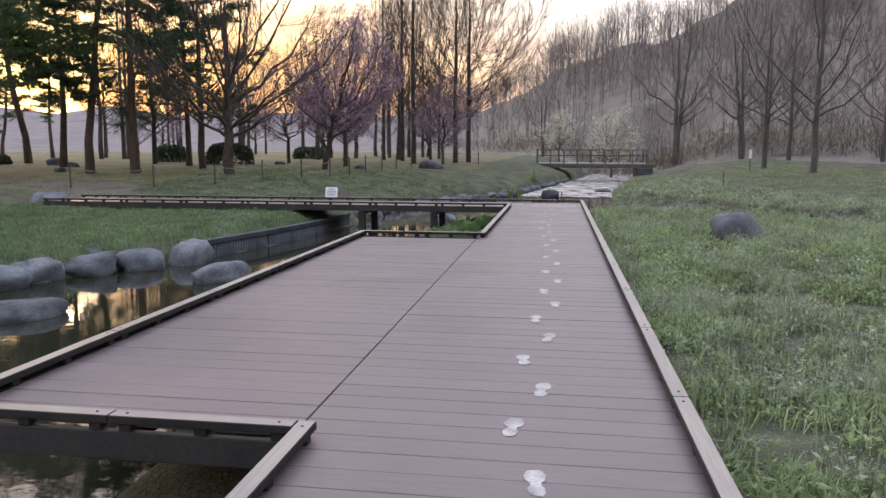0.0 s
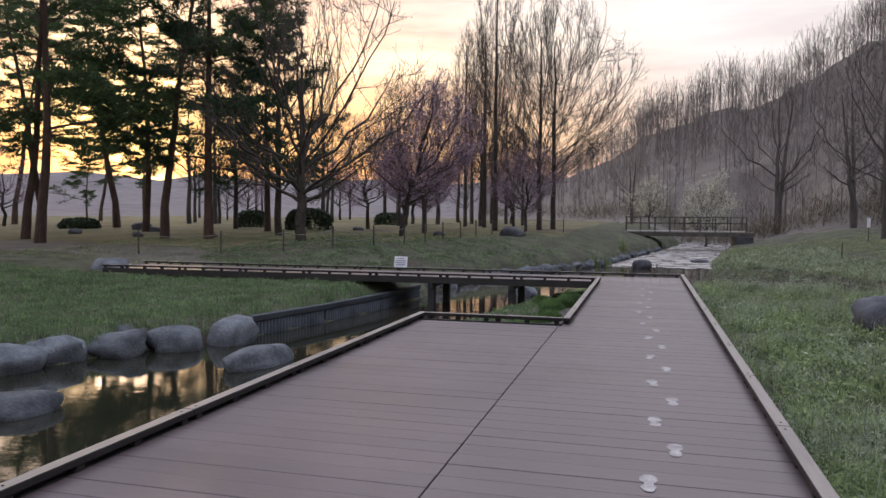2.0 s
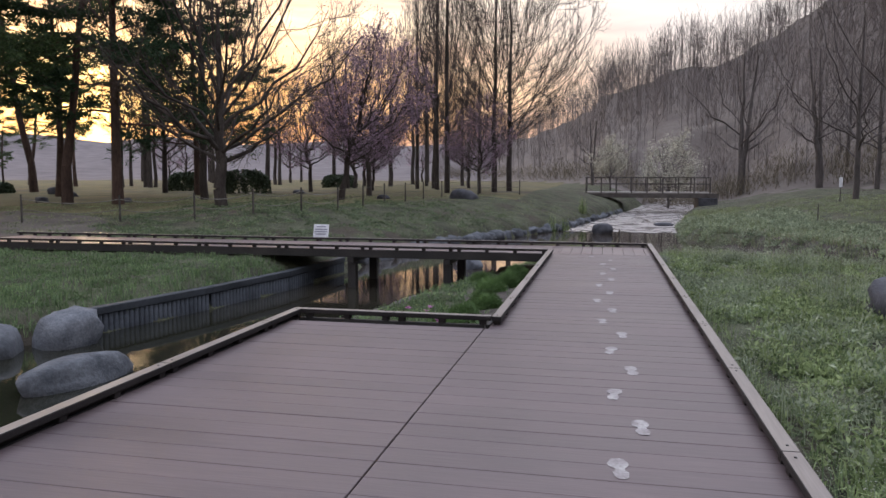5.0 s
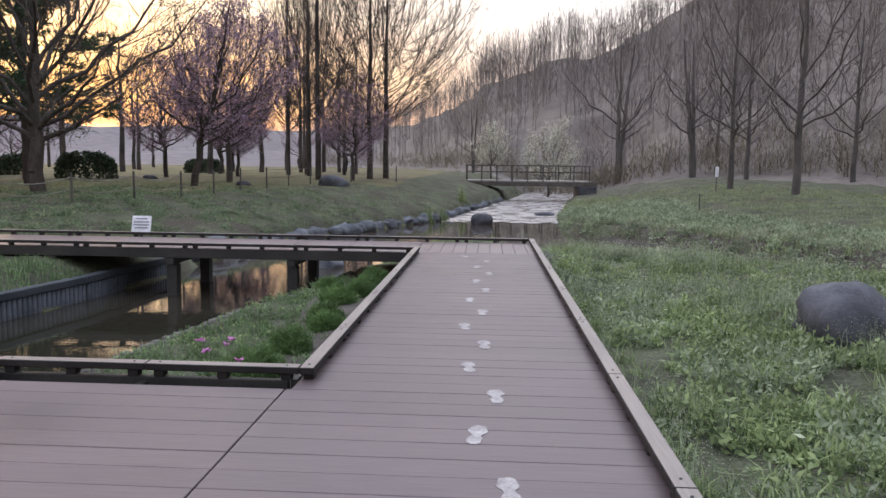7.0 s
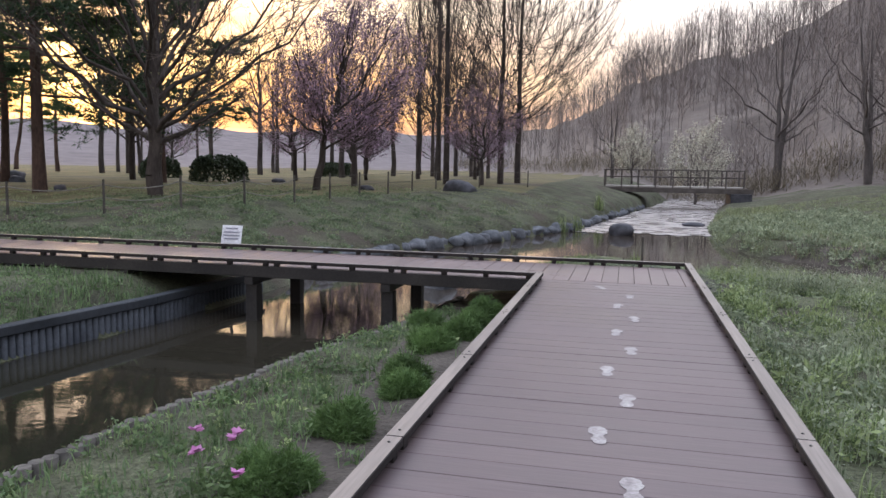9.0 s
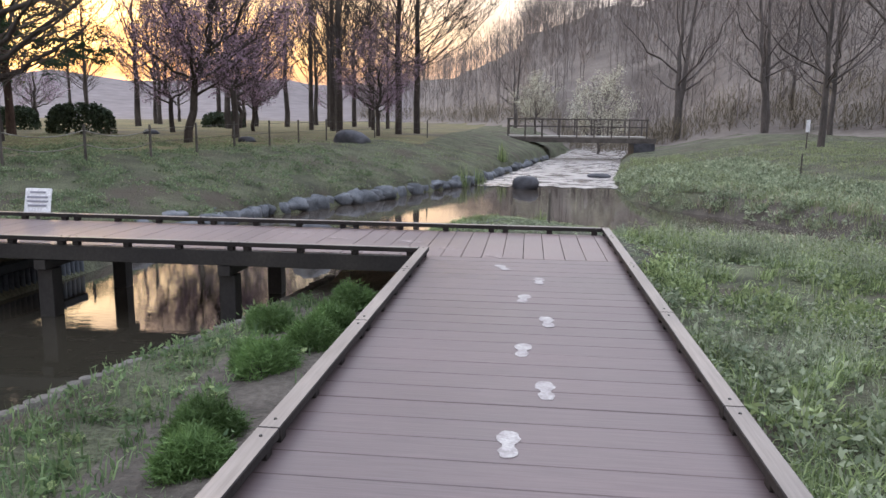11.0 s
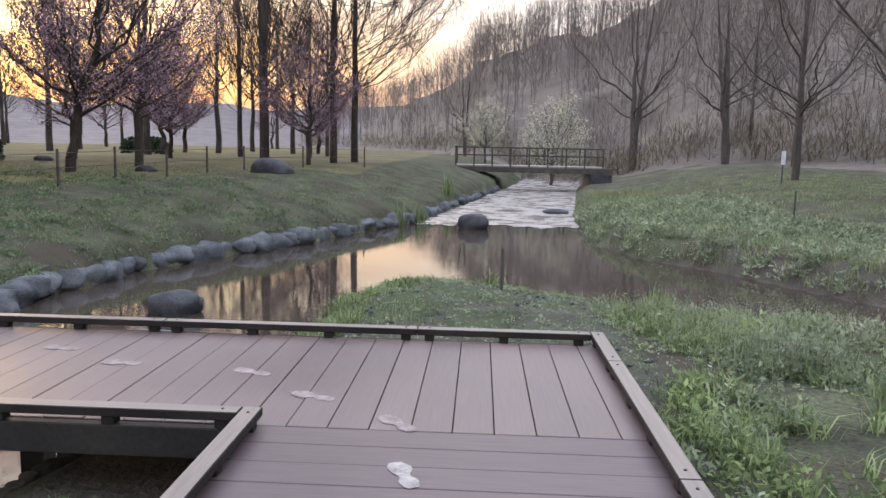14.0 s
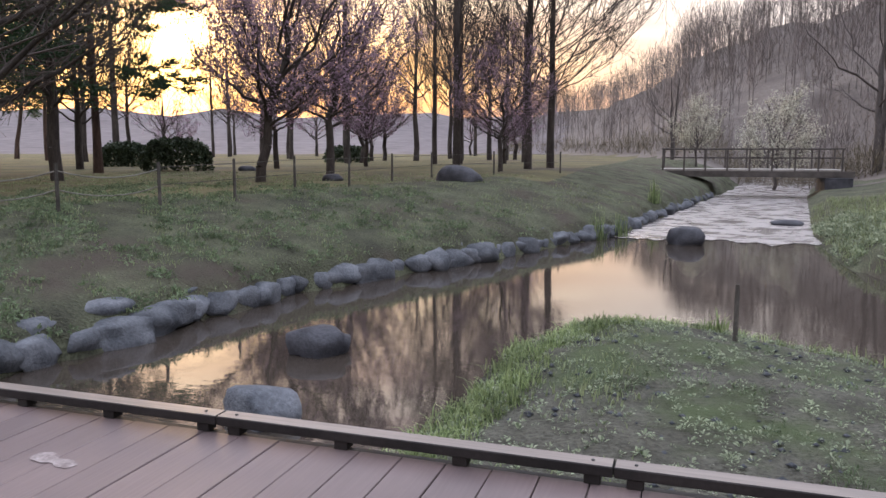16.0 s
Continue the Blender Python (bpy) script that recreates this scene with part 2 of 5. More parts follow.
M_STONE_DARK = varied("dark_boulder", (0.022, 0.022, 0.028), (0.09, 0.09, 0.105), 2.2, 0.7, 26, 0.5, 0.02, spec=0.35)
M_WATER = water_material("still_water", (0.018, 0.018, 0.012), 1.1, 6, 0.08, pond_base=(0.052, 0.041, 0.033))
M_RIFFLE = water_material("rippling_water", (0.2, 0.175, 0.165), 2.5, 9, 0.45, 1.2)
M_WALL = varied("dark_retaining_board", (0.022, 0.026, 0.032), (0.05, 0.055, 0.064), 1.4, 0.6, 14)
M_STAKE = varied("grey_stake", (0.03, 0.035, 0.044), (0.075, 0.083, 0.098), 2.5, 0.75, 24, 0.5, 0.01)
M_EDGE_LOG = varied("weathered_edging_stake", (0.05, 0.045, 0.04), (0.16, 0.145, 0.13), 5, 0.85, 30, 0.5, 0.01)
M_BARK = varied("grey_brown_bark", (0.035, 0.028, 0.025), (0.09, 0.074, 0.066), 3, 0.95, 18, 0.8, 0.03, (1, 1, 0.35))
M_BARK_PINE = varied("pine_bark", (0.045, 0.030, 0.024), (0.11, 0.07, 0.055), 3, 0.95, 16, 0.8, 0.03, (1, 1, 0.35))
M_TWIG = varied("bare_twigs", (0.06, 0.047, 0.042), (0.13, 0.105, 0.095), 1.5, 0.95, 20, 0.2, 0.01)
M_BLOSSOM = leaf_material("mauve_blossom", (0.26, 0.17, 0.24), (0.48, 0.34, 0.44), 0.35)
M_BLOSSOM_PALE = leaf_material("pale_blossom", (0.52, 0.5, 0.4), (0.76, 0.74, 0.62), 0.45)
M_NEEDLE = leaf_material("pine_needles", (0.04, 0.068, 0.03), (0.10, 0.145, 0.055), 0.4)
M_NEEDLE_DARK = leaf_material("fir_needles", (0.025, 0.05, 0.028), (0.06, 0.10, 0.05), 0.3)
M_BUD = leaf_material("spring_buds", (0.10, 0.10, 0.04), (0.2, 0.19, 0.08), 0.4)
# base colour of the hill's trees lightened to stand in for mist
M_WOODS = varied("hill_woods_misted", (0.15, 0.13, 0.124), (0.24, 0.208, 0.196), 0.15, 0.95, 3, 0.1, 0.01, island=0.25)
M_BRUSH = varied("foot_brush", (0.12, 0.1, 0.075), (0.21, 0.18, 0.13), 0.4, 0.95, 3, 0.1, 0.01, island=0.3)
M_DIRT = varied("trodden_dirt", (0.085, 0.072, 0.062), (0.15, 0.13, 0.112), 0.8, 0.95, 14, 0.5, 0.02)
# distant wooded hills with haze put into their pale lilac-grey colour
M_FAR = varied("far_hills_hazed", (0.13, 0.114, 0.122), (0.18, 0.16, 0.168), 0.02, 1.0, 0.3, 0.2, 0.5)
# hillside bark and twigs, set paler than the park's to suggest mist
M_BARK_PALE = varied("hillside_grey_bark", (0.06, 0.052, 0.05), (0.12, 0.104, 0.098), 3, 0.95, 18, 0.6, 0.02, (1, 1, 0.35))
M_TWIG_PALE = varied("pale_bare_twigs", (0.09, 0.076, 0.072), (0.17, 0.145, 0.138), 1.5, 0.95, 20, 0.2, 0.01)
M_HILL = varied("leaf_litter_slope", (0.115, 0.097, 0.088), (0.19, 0.162, 0.144), 0.25, 0.98, 2.5, 0.4, 0.1)


# ---- helpers for meshes ----
def part(name, bm, mat, parent=None, label=""):
    """Links a bmesh as one mesh object, under a thing or a part."""
    me = bpy.data.meshes.new(name)
    bm.to_mesh(me)
    bm.free()
    return hang(name, me, mat, parent, label)


def hang(name, me, mat, parent=None, label=""):
    if mat and not me.materials:
        me.materials.append(mat)
    ob = new(name, me)
    if parent:
        ob.parent = parent
    return tagged(ob, label)


def arrays(name, verts, faces, smooth=False):
    """A mesh from arrays of places and of triangles or quads."""
    me = bpy.data.meshes.new(name)
    verts, faces = np.asarray(verts, np.float32), np.asarray(faces, np.int32)
    k = faces.shape[1]
    me.vertices.add(len(verts))
    me.vertices.foreach_set("co", verts.ravel())
    me.loops.add(faces.size)
    me.loops.foreach_set("vertex_index", faces.ravel())
    me.polygons.add(len(faces))
    me.polygons.foreach_set("loop_start", np.arange(0, faces.size, k, dtype=np.int32))
    me.polygons.foreach_set("loop_total", np.full(len(faces), k, np.int32))
    if smooth:
        me.polygons.foreach_set("use_smooth", np.ones(len(faces), bool))
    me.update(calc_edges=True)
    me.validate()
    return me


def box(bm, x0, y0, z0, x1, y1, z1, bevel=0.0):
    r = bmesh.ops.create_cube(bm, size=1, matrix=Matrix.LocRotScale(((x0 + x1) / 2, (y0 + y1) / 2, (z0 + z1) / 2), None, (abs(x1 - x0), abs(y1 - y0), abs(z1 - z0))))
    if bevel:
        es = list({e for v in r["verts"] for e in v.link_edges})
        bmesh.ops.bevel(bm, geom=es, offset=bevel, segments=1, affect="EDGES")
    return bm


def empty(name, x=0, y=0, z=0):
    ob = new(name)
    ob.location = (x, y, z)
    return ob


# ---- ground and water ----
WATER_Z = -0.85
# outline of the water: stream, pond, river and side arm
LEFT = [(-7.4, -14), (-8.6, -2), (-9.0, 5), (-9.0, 11), (-8.3, 12.9), (-7.3, 14.9), (-6.7, 17.5), (-6.3, 20), (-6.15, 23), (-6.3, 25), (-6.1, 27), (-5.8, 30), (-4.9, 32.2), (-3.9, 34.5), (-2.6, 38.4), (-1.7, 40.6), (-0.6, 48), (1.5, 62), (4.0, 80), (6, 95)]
RIGHT = [(11.5, 95), (9, 80), (6.3, 63), (4.6, 50), (3.6, 42), (3.3, 36), (4.0, 33.4), (5.2, 31.8), (6.4, 29.2), (8.0, 27.0), (11, 24.5), (16, 22), (24, 21), (24, 19), (15, 19.8), (10, 21.6), (7.2, 23.6), (5.6, 25.6), (3.4, 26.9), (2.0, 27.9), (0.4, 28.6), (-0.9, 28.2), (-1.5, 26.6), (-1.5, 25), (-1.8, 23.6), (-2.15, 22.2), (-2.4, 20.2), (-3.0, 17.9), (-3.42, 15.3), (-3.6, 13.4), (-3.0, 12), (-2.6, 6), (-2.2, 3), (-1.6, -14)]
SHORE = np.array(LEFT + RIGHT, float)
def shore_distance(x, y):
    """Distance to the shore: positive on land, negative over water."""
    x, y = np.asarray(x, float), np.asarray(y, float)
    best, inside = np.full(x.shape, 1e9), np.zeros(x.shape, bool)
    for (ax, ay), (bx, by) in zip(SHORE, np.roll(SHORE, -1, 0)):
        dx, dy = bx - ax, by - ay
        t = np.clip(((x - ax) * dx + (y - ay) * dy) / (dx * dx + dy * dy), 0, 1)
        best = np.minimum(best, np.hypot(x - ax - t * dx, y - ay - t * dy))
        if dy:
            inside ^= ((ay > y) != (by > y)) & (x < ax + (y - ay) * dx / dy)
    return np.where(inside, -best, best)
def ease(a, b, v):
    t = np.clip((v - a) / (b - a), 0, 1)
    return t * t * (3 - 2 * t)
def ground_z(x, y):
    x, y = np.asarray(x, float), np.asarray(y, float)
    left = -0.42 + 0.3 * ease(14, 24, y) + 0.62 * ease(22, 31, y) + 0.35 * ease(31, 62, y) + 0.55 * ease(60, 120, y) + 0.3 * ease(-12, -22, x) * (1 - ease(22, 31, y))
    right = -0.42 + 0.12 * ease(2, 6, x) + 0.75 * ease(29, 42, y) + 0.5 * ease(42, 62, y)
    w = ease(-4, 3, x - 0.07 * np.maximum(y - 30, 0))
    base = left * (1 - w) + right * w
    az, r = np.degrees(np.arctan2(x, np.maximum(y, -1e5))), np.hypot(x, y)
    crest = np.interp(az, [-180, -150, -60, -14, -10, -5, -2, 2, 9, 15, 22, 32, 50, 90, 140, 180], [14, 14, 15, 15, 13, 15, 18, 21, 26.5, 33, 42, 52, 58, 48, 25, 14])
    foot = np.interp(az, [-180, -60, -14, -6, 0, 8, 20, 32, 60, 120, 180], [150, 170, 150, 110, 82, 70, 60, 52, 45, 60, 150])
    top = np.interp(az, [-180, -60, -14, -6, 0, 8, 20, 60, 120, 180], [300, 330, 300, 260, 180, 165, 155, 140, 160, 300])
    crest = crest * (1 + np.where(az < -9, 1.0, 0.3) * (0.10 * np.sin(az * 0.55) + 0.06 * np.sin(az * 1.37 + 1) + 0.035 * np.sin(az * 3.1 + 2)))
    base = base + crest * (np.clip((r - foot) / (top - foot), 0, 1) ** 1.25) * (1 - 0.3 * ease(1, 2, r / top))
    d = shore_distance(x, y)
    strip = (x > -4.4) & (x < 0) & (y > 12) & (y < 22.6)
    beyond = (x > 3.2) & (y > 29.5 - 0.9 * (x - 4.5))
    spit = (x > -3) & (x < 4.2) & (y >= 22.6) & (y < 30) & ~beyond
    rim = np.where(strip, 0.24, np.where(beyond, 0.5, np.where(spit, 0.07, 0.22)))
    lip = rim * ease(np.where(strip, -0.1, -0.2), np.where(strip, 0.15, np.where(beyond, 0.8, 0.7)), d)
    run = np.where(beyond, 9.0, np.where(x > 1.5, 4.5, np.where(y > 23, np.where(x > -2.2, 4.5, 5.0), np.where(x < -6, 1.2, 5.0))))
    land = WATER_Z - 0.03 + lip + (base - WATER_Z + 0.03 - rim) * ease(np.where(beyond, 0.0, -0.6), 1, d / run)
    bed = WATER_Z - 0.05 - 0.5 * ease(0, 1.6, -d)
    return np.where(d > 0, land, bed)


def axis(lo, hi, near_lo, near_hi, fine):
    """Steps that are fine in the middle and grow outwards."""
    v = list(np.arange(near_lo, near_hi, fine))
    s, a = fine, near_hi
    while a < hi:
        v.append(a)
        s *= 1.12
        a += s
    v.append(hi)
    s, a = fine, near_lo - fine
    while a > lo:
        v.insert(0, a)
        s *= 1.12
        a -= s
    v.insert(0, lo)
    return np.array(v)


def make_ground():
    xs, ys = axis(-900, 900, -16, 14, 0.25), axis(-700, 1200, -3, 50, 0.25)
    X, Y = np.meshgrid(xs, ys)
    Z = ground_z(X, Y)
    near = np.exp(-np.maximum(np.hypot(X, Y - 20) - 30, 0) / 25)
    rough = np.array([noise.noise((x * 1.3, y * 1.3, 0.5)) * 0.05 + noise.noise((x * 4, y * 4, 2.5)) * 0.02 for x, y in zip(X.ravel(), Y.ravel())]).reshape(X.shape)
    Z = Z + rough * near * (shore_distance(X, Y) > 0.15)
    V = np.stack([X, Y, Z], -1).reshape(-1, 3)
    w = len(xs)
    i, j = np.meshgrid(np.arange(w - 1), np.arange(len(ys) - 1))
    a = (j * w + i).ravel()
    F = np.stack([a, a + 1, a + w + 1, a + w], 1)
    me = arrays("ground", V, F, True)
    me.materials.append(M_GROUND)
    me.materials.append(M_HILL)
    me.materials.append(M_DIRT)
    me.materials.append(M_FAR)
    me.materials.append(M_LAWN)
    me.materials.append(M_SOIL)
    me.materials.append(M_SPIT)
    mid = V[F].mean(1)
    az = np.degrees(np.arctan2(mid[:, 0], mid[:, 1]))
    foot = np.interp(az, [-180, -60, -14, -6, 0, 8, 20, 32, 60, 120, 180], [150, 170, 150, 110, 82, 70, 60, 52, 45, 60, 150])
    r = np.hypot(mid[:, 0], mid[:, 1])
    kind = (r > foot).astype(np.int32)
    lawn = (mid[:, 1] - 27.5 > np.clip((mid[:, 0] + 12) * 3.2, 0, 17)) & (mid[:, 0] < -4.2) & (r <= foot)
    kind[lawn] = 4
    d = shore_distance(mid[:, 0], mid[:, 1])
    kind[(d > -0.3) & (mid[:, 0] > -2.5) & (mid[:, 0] < 2.1) & (mid[:, 1] > 22.3) & (mid[:, 1] < 29)] = 6
    kind[(d > -0.3) & (d < 1.1) & (mid[:, 0] > 3.4) & (mid[:, 1] > 19) & (mid[:, 1] < 33)] = 5
    kind[(d > 0) & (mid[:, 0] > -1.9) & (mid[:, 0] < -0.7) & (mid[:, 1] > 12) & (mid[:, 1] < 22)] = 5
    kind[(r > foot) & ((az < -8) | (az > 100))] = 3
    for line, wide in (([(-70, 30), (-40, 27), (-24, 26.6), (-17, 25.4), (-14.5, 23)], 1.7), ([(7.6, 63.2), (13, 62.4), (22, 63.5), (45, 62)], 1.3)):
        for (ax, ay), (bx, by) in zip(line, line[1:]):
            t = np.clip(((mid[:, 0] - ax) * (bx - ax) + (mid[:, 1] - ay) * (by - ay)) / ((bx - ax) ** 2 + (by - ay) ** 2), 0, 1)
            kind[np.hypot(mid[:, 0] - ax - t * (bx - ax), mid[:, 1] - ay - t * (by - ay)) < wide] = 2
    me.polygons.foreach_set("material_index", kind)
    tagged(hang("ground", me, None), "grassy park ground rising into a leaf-littered wooded hill", "ground", kind="structure")


make_ground()


def sheet(name, x0, y0, x1, y1, z, mat, label):
    bm = bmesh.new()
    vs = [bm.verts.new(p) for p in ((x0, y0, z), (x1, y0, z), (x1, y1, z), (x0, y1, z))]
    bm.faces.new(vs)
    return tagged(part(name, bm, mat), label, "water", kind="structure")


sheet("water", -14, -16, 28, 44, WATER_Z, M_WATER, "still dark brown stream water mirroring the dawn sky")


def riffle():
    """The shallow water: its lower edge runs out in uneven tongues."""
    bm = bmesh.new()
    front, back = [], []
    for i in range(161):
        x = -6 + 20 * i / 160
        y = 40.0 + 0.22 * (x - 1) * 0.3 + 1.1 * noise.noise((x * 0.7, 3.3, 0)) + 0.7 * noise.noise((x * 2.3, 8.1, 0)) + 0.3 * noise.noise((x * 6, 1.7, 0))
        front.append(bm.verts.new((x, y, WATER_Z + 0.012)))
        back.append(bm.verts.new((x, 96, WATER_Z + 0.012)))
    for i in range(160):
        bm.faces.new((front[i], front[i + 1], back[i + 1], back[i]))
    tagged(part("water_riffle", bm, M_RIFFLE), "shallow rippling white-flecked water below the footbridge", "water", kind="structure")


riffle()


# ---- boardwalk ----
KERB_L = -0.74
DECK_L, DECK_R, DECK_END, CROSS_END = -0.80, 1.30, 20.62, 22.46
WIDE_L, WIDE_Y0, WIDE_Y1 = -2.93, 3.30, 12.86
SEAM = -0.835
PITCH, GAP, THICK = 0.2155, 0.0055, 0.03
CROSS_L = -15.2


def board_mesh(name, w, d):
    bm = bmesh.new()
    box(bm, 0, 0, -THICK, w, d, 0, 0.003)
    me = bpy.data.meshes.new(name)
    bm.to_mesh(me)
    bm.free()
    return me


boardwalk = tagged(empty("boardwalk"), "brown composite-board boardwalk with low kerb rails and white footprints", "boardwalk", kind="structure")


def boards():
    rng = random.Random(4)
    narrow, wide, cross = board_mesh("plank", DECK_R - DECK_L - 0.004, PITCH - GAP), board_mesh("plank", SEAM - WIDE_L - 0.006, PITCH - GAP), board_mesh("plank", PITCH - GAP, CROSS_END - DECK_END - 0.008)
    beside = board_mesh("plank", DECK_R - SEAM - 0.004, PITCH - GAP)
    y = DECK_END - PITCH
    while y > -3.2:
        broad = WIDE_Y0 - 0.02 < y < WIDE_Y1 - PITCH
        o = hang("plank", beside if broad else narrow, M_DECK, boardwalk)
        o.location = ((SEAM if broad else DECK_L) + 0.004, y + GAP, rng.uniform(-0.0015, 0.0015))
        if broad:
            o = hang("plank", wide, M_DECK, boardwalk)
            o.location = (WIDE_L, y + GAP, rng.uniform(-0.0015, 0.0015))
        y -= PITCH
    last = board_mesh("plank", DECK_R - 1.152 - GAP, CROSS_END - DECK_END - 0.008)
    hang("plank", last, M_DECK_Y, boardwalk).location = (1.152 + GAP, DECK_END + 0.008, 0)
    x = 1.152 - PITCH
    while x > CROSS_L:
        o = hang("plank", cross, M_DECK_Y, boardwalk)
        o.location = (x + GAP, DECK_END + 0.008, rng.uniform(-0.0015, 0.0015))
        x -= PITCH


def kerb_run(x0, y0, x1, y1, cuts=None, seg=1.77, start=0.0):
    """A kerb rail on blocks along one edge of the deck, in lengths butted end to end."""
    length = math.hypot(x1 - x0, y1 - y0)
    along_x = abs(x1 - x0) > abs(y1 - y0)
    s = [0.0]
    a = start or seg
    while a < length - 0.3:
        s.append(a)
        a += seg
    s.append(length)
    w, z0, z1 = 0.1, 0.046, 0.094
    ux, uy = (x1 - x0) / length, (y1 - y0) / length
    for p, q in zip(s, s[1:]):
        bm = bmesh.new()
        p2, q2 = p + 0.0015, q - 0.0015
        ax, ay, bx, by = x0 + ux * p2, y0 + uy * p2, x0 + ux * q2, y0 + uy * q2
        if along_x:
            box(bm, min(ax, bx), y0 - w / 2, z0, max(ax, bx), y0 + w / 2, z1, 0.005)
        else:
            box(bm, x0 - w / 2, min(ay, by), z0, x0 + w / 2, max(ay, by), z1, 0.005)
        rail = part("kerb_rail", bm, M_KERB_X if along_x else M_KERB_Y, boardwalk, "kerb rail with worn pale top and sides coloured near-black as shade")
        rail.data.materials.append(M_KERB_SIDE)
        # faces off the top go near-black: the rail's side shade put into colour
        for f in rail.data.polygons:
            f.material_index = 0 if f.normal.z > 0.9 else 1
        k = max(2, round((q - p) / 0.56) + 1)
        for i in range(k):
            d = p + 0.09 + (q - p - 0.18) * i / (k - 1)
            cx, cy = x0 + ux * d, y0 + uy * d
            bm = bmesh.new()
            box(bm, cx - 0.035, cy - 0.035, 0.0, cx + 0.035, cy + 0.035, z0, 0.003)
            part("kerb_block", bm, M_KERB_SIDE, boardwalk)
            if i in (0, k - 1):
                bm = bmesh.new()
                bmesh.ops.create_cone(bm, cap_ends=True, segments=8, radius1=0.009, radius2=0.007, depth=0.006, matrix=Matrix.Translation((cx, cy, z1 + 0.002)))
                part("bolt", bm, M_BOLT, rail)


def beam(x0, y0, z0, x1, y1, z1, name="beam", mat=None):
    bm = bmesh.new()
    box(bm, x0, y0, z0, x1, y1, z1, 0.006)
    return part(name, bm, mat or M_STEEL, boardwalk, "dark steel frame under the boards")


def deck_frame():
    for x0, y0, x1, y1 in ((DECK_L - 0.06, -3.2, DECK_L - 0.01, WIDE_Y0), (DECK_L - 0.06, WIDE_Y1, DECK_L - 0.01, DECK_END - 0.06), (DECK_R - 0.01, -3.2, DECK_R + 0.05, CROSS_END), (WIDE_L - 0.06, WIDE_Y0, WIDE_L - 0.01, WIDE_Y1),
                           (WIDE_L, WIDE_Y0 - 0.06, DECK_L - 0.07, WIDE_Y0 - 0.01), (WIDE_L, WIDE_Y1 - 0.02, DECK_L - 0.07, WIDE_Y1 + 0.04),
                           (CROSS_L, DECK_END - 0.06, DECK_L - 0.01, DECK_END), (CROSS_L, CROSS_END - 0.01, DECK_R - 0.02, CROSS_END + 0.05)):
        beam(x0, y0, -0.17, x1, y1, -0.004)
    for x in (-0.2, 0.5):
        beam(x, -3.2, -0.17, x + 0.06, DECK_END, -THICK - 0.004)
    beam(-1.9, WIDE_Y0, -0.17, -1.84, WIDE_Y1, -THICK - 0.004)
    for y in (21.1, 21.9):
        beam(CROSS_L, y, -0.17, DECK_R - 0.02, y + 0.06, -THICK - 0.004)
    for x in (-2.92, -5.06, -7.2, -9.34, -11.48, -13.62):
        beam(x - 0.07, DECK_END - 0.05, -0.29, x + 0.07, CROSS_END + 0.04, -0.175, "cross_beam")
        for y in (DECK_END + 0.12, CROSS_END - 0.2):
            beam(x - 0.09, y - 0.09, min(float(ground_z(x, y)), WATER_Z) - 0.3, x + 0.09, y + 0.09, -0.295, "pile")
    for y in (-2, 0.5, 3.4, 6.0, 8.6, 11.2, 12.7, 15, 17.6, 20.3):
        for x in ((DECK_L + 0.05, DECK_R - 0.08) if not WIDE_Y0 < y < WIDE_Y1 else (WIDE_L + 0.06, DECK_L + 0.05, DECK_R - 0.08)):
            beam(x - 0.06, y - 0.06, min(float(ground_z(x, y)), -0.5) - 0.3, x + 0.06, y + 0.06, -0.175, "pile")


def kerbs():
    kerb_run(DECK_R + 0.01, 22.53, DECK_R + 0.01, -3.2, seg=1.77, start=0.79)
    kerb_run(KERB_L, -3.2, KERB_L, WIDE_Y0 + 0.02, start=1.2)
    kerb_run(KERB_L, WIDE_Y1 - 0.04, KERB_L, DECK_END + 0.02, start=1.3)
    kerb_run(WIDE_L - 0.02, WIDE_Y0 - 0.05, WIDE_L - 0.02, WIDE_Y1 + 0.06)
    kerb_run(WIDE_L + 0.03, WIDE_Y0 - 0.03, KERB_L - 0.053, WIDE_Y0 - 0.03, start=1.05)
    kerb_run(WIDE_L + 0.03, WIDE_Y1 + 0.01, KERB_L - 0.053, WIDE_Y1 + 0.01, start=1.05)
    kerb_run(KERB_L - 0.053, DECK_END - 0.03, CROSS_L, DECK_END - 0.03, seg=1.95)
    kerb_run(DECK_R - 0.04, CROSS_END + 0.02, CROSS_L, CROSS_END + 0.02, seg=1.95, start=1.3)


def upstands():
    # near-black boards added behind the blocks to keep the kerb gap dark
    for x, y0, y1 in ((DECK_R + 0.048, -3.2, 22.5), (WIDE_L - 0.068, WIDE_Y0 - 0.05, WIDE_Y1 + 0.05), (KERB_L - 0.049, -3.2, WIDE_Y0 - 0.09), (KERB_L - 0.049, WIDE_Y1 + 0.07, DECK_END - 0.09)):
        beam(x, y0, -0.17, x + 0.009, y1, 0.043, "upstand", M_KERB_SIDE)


deck_frame()
upstands()
kerbs()


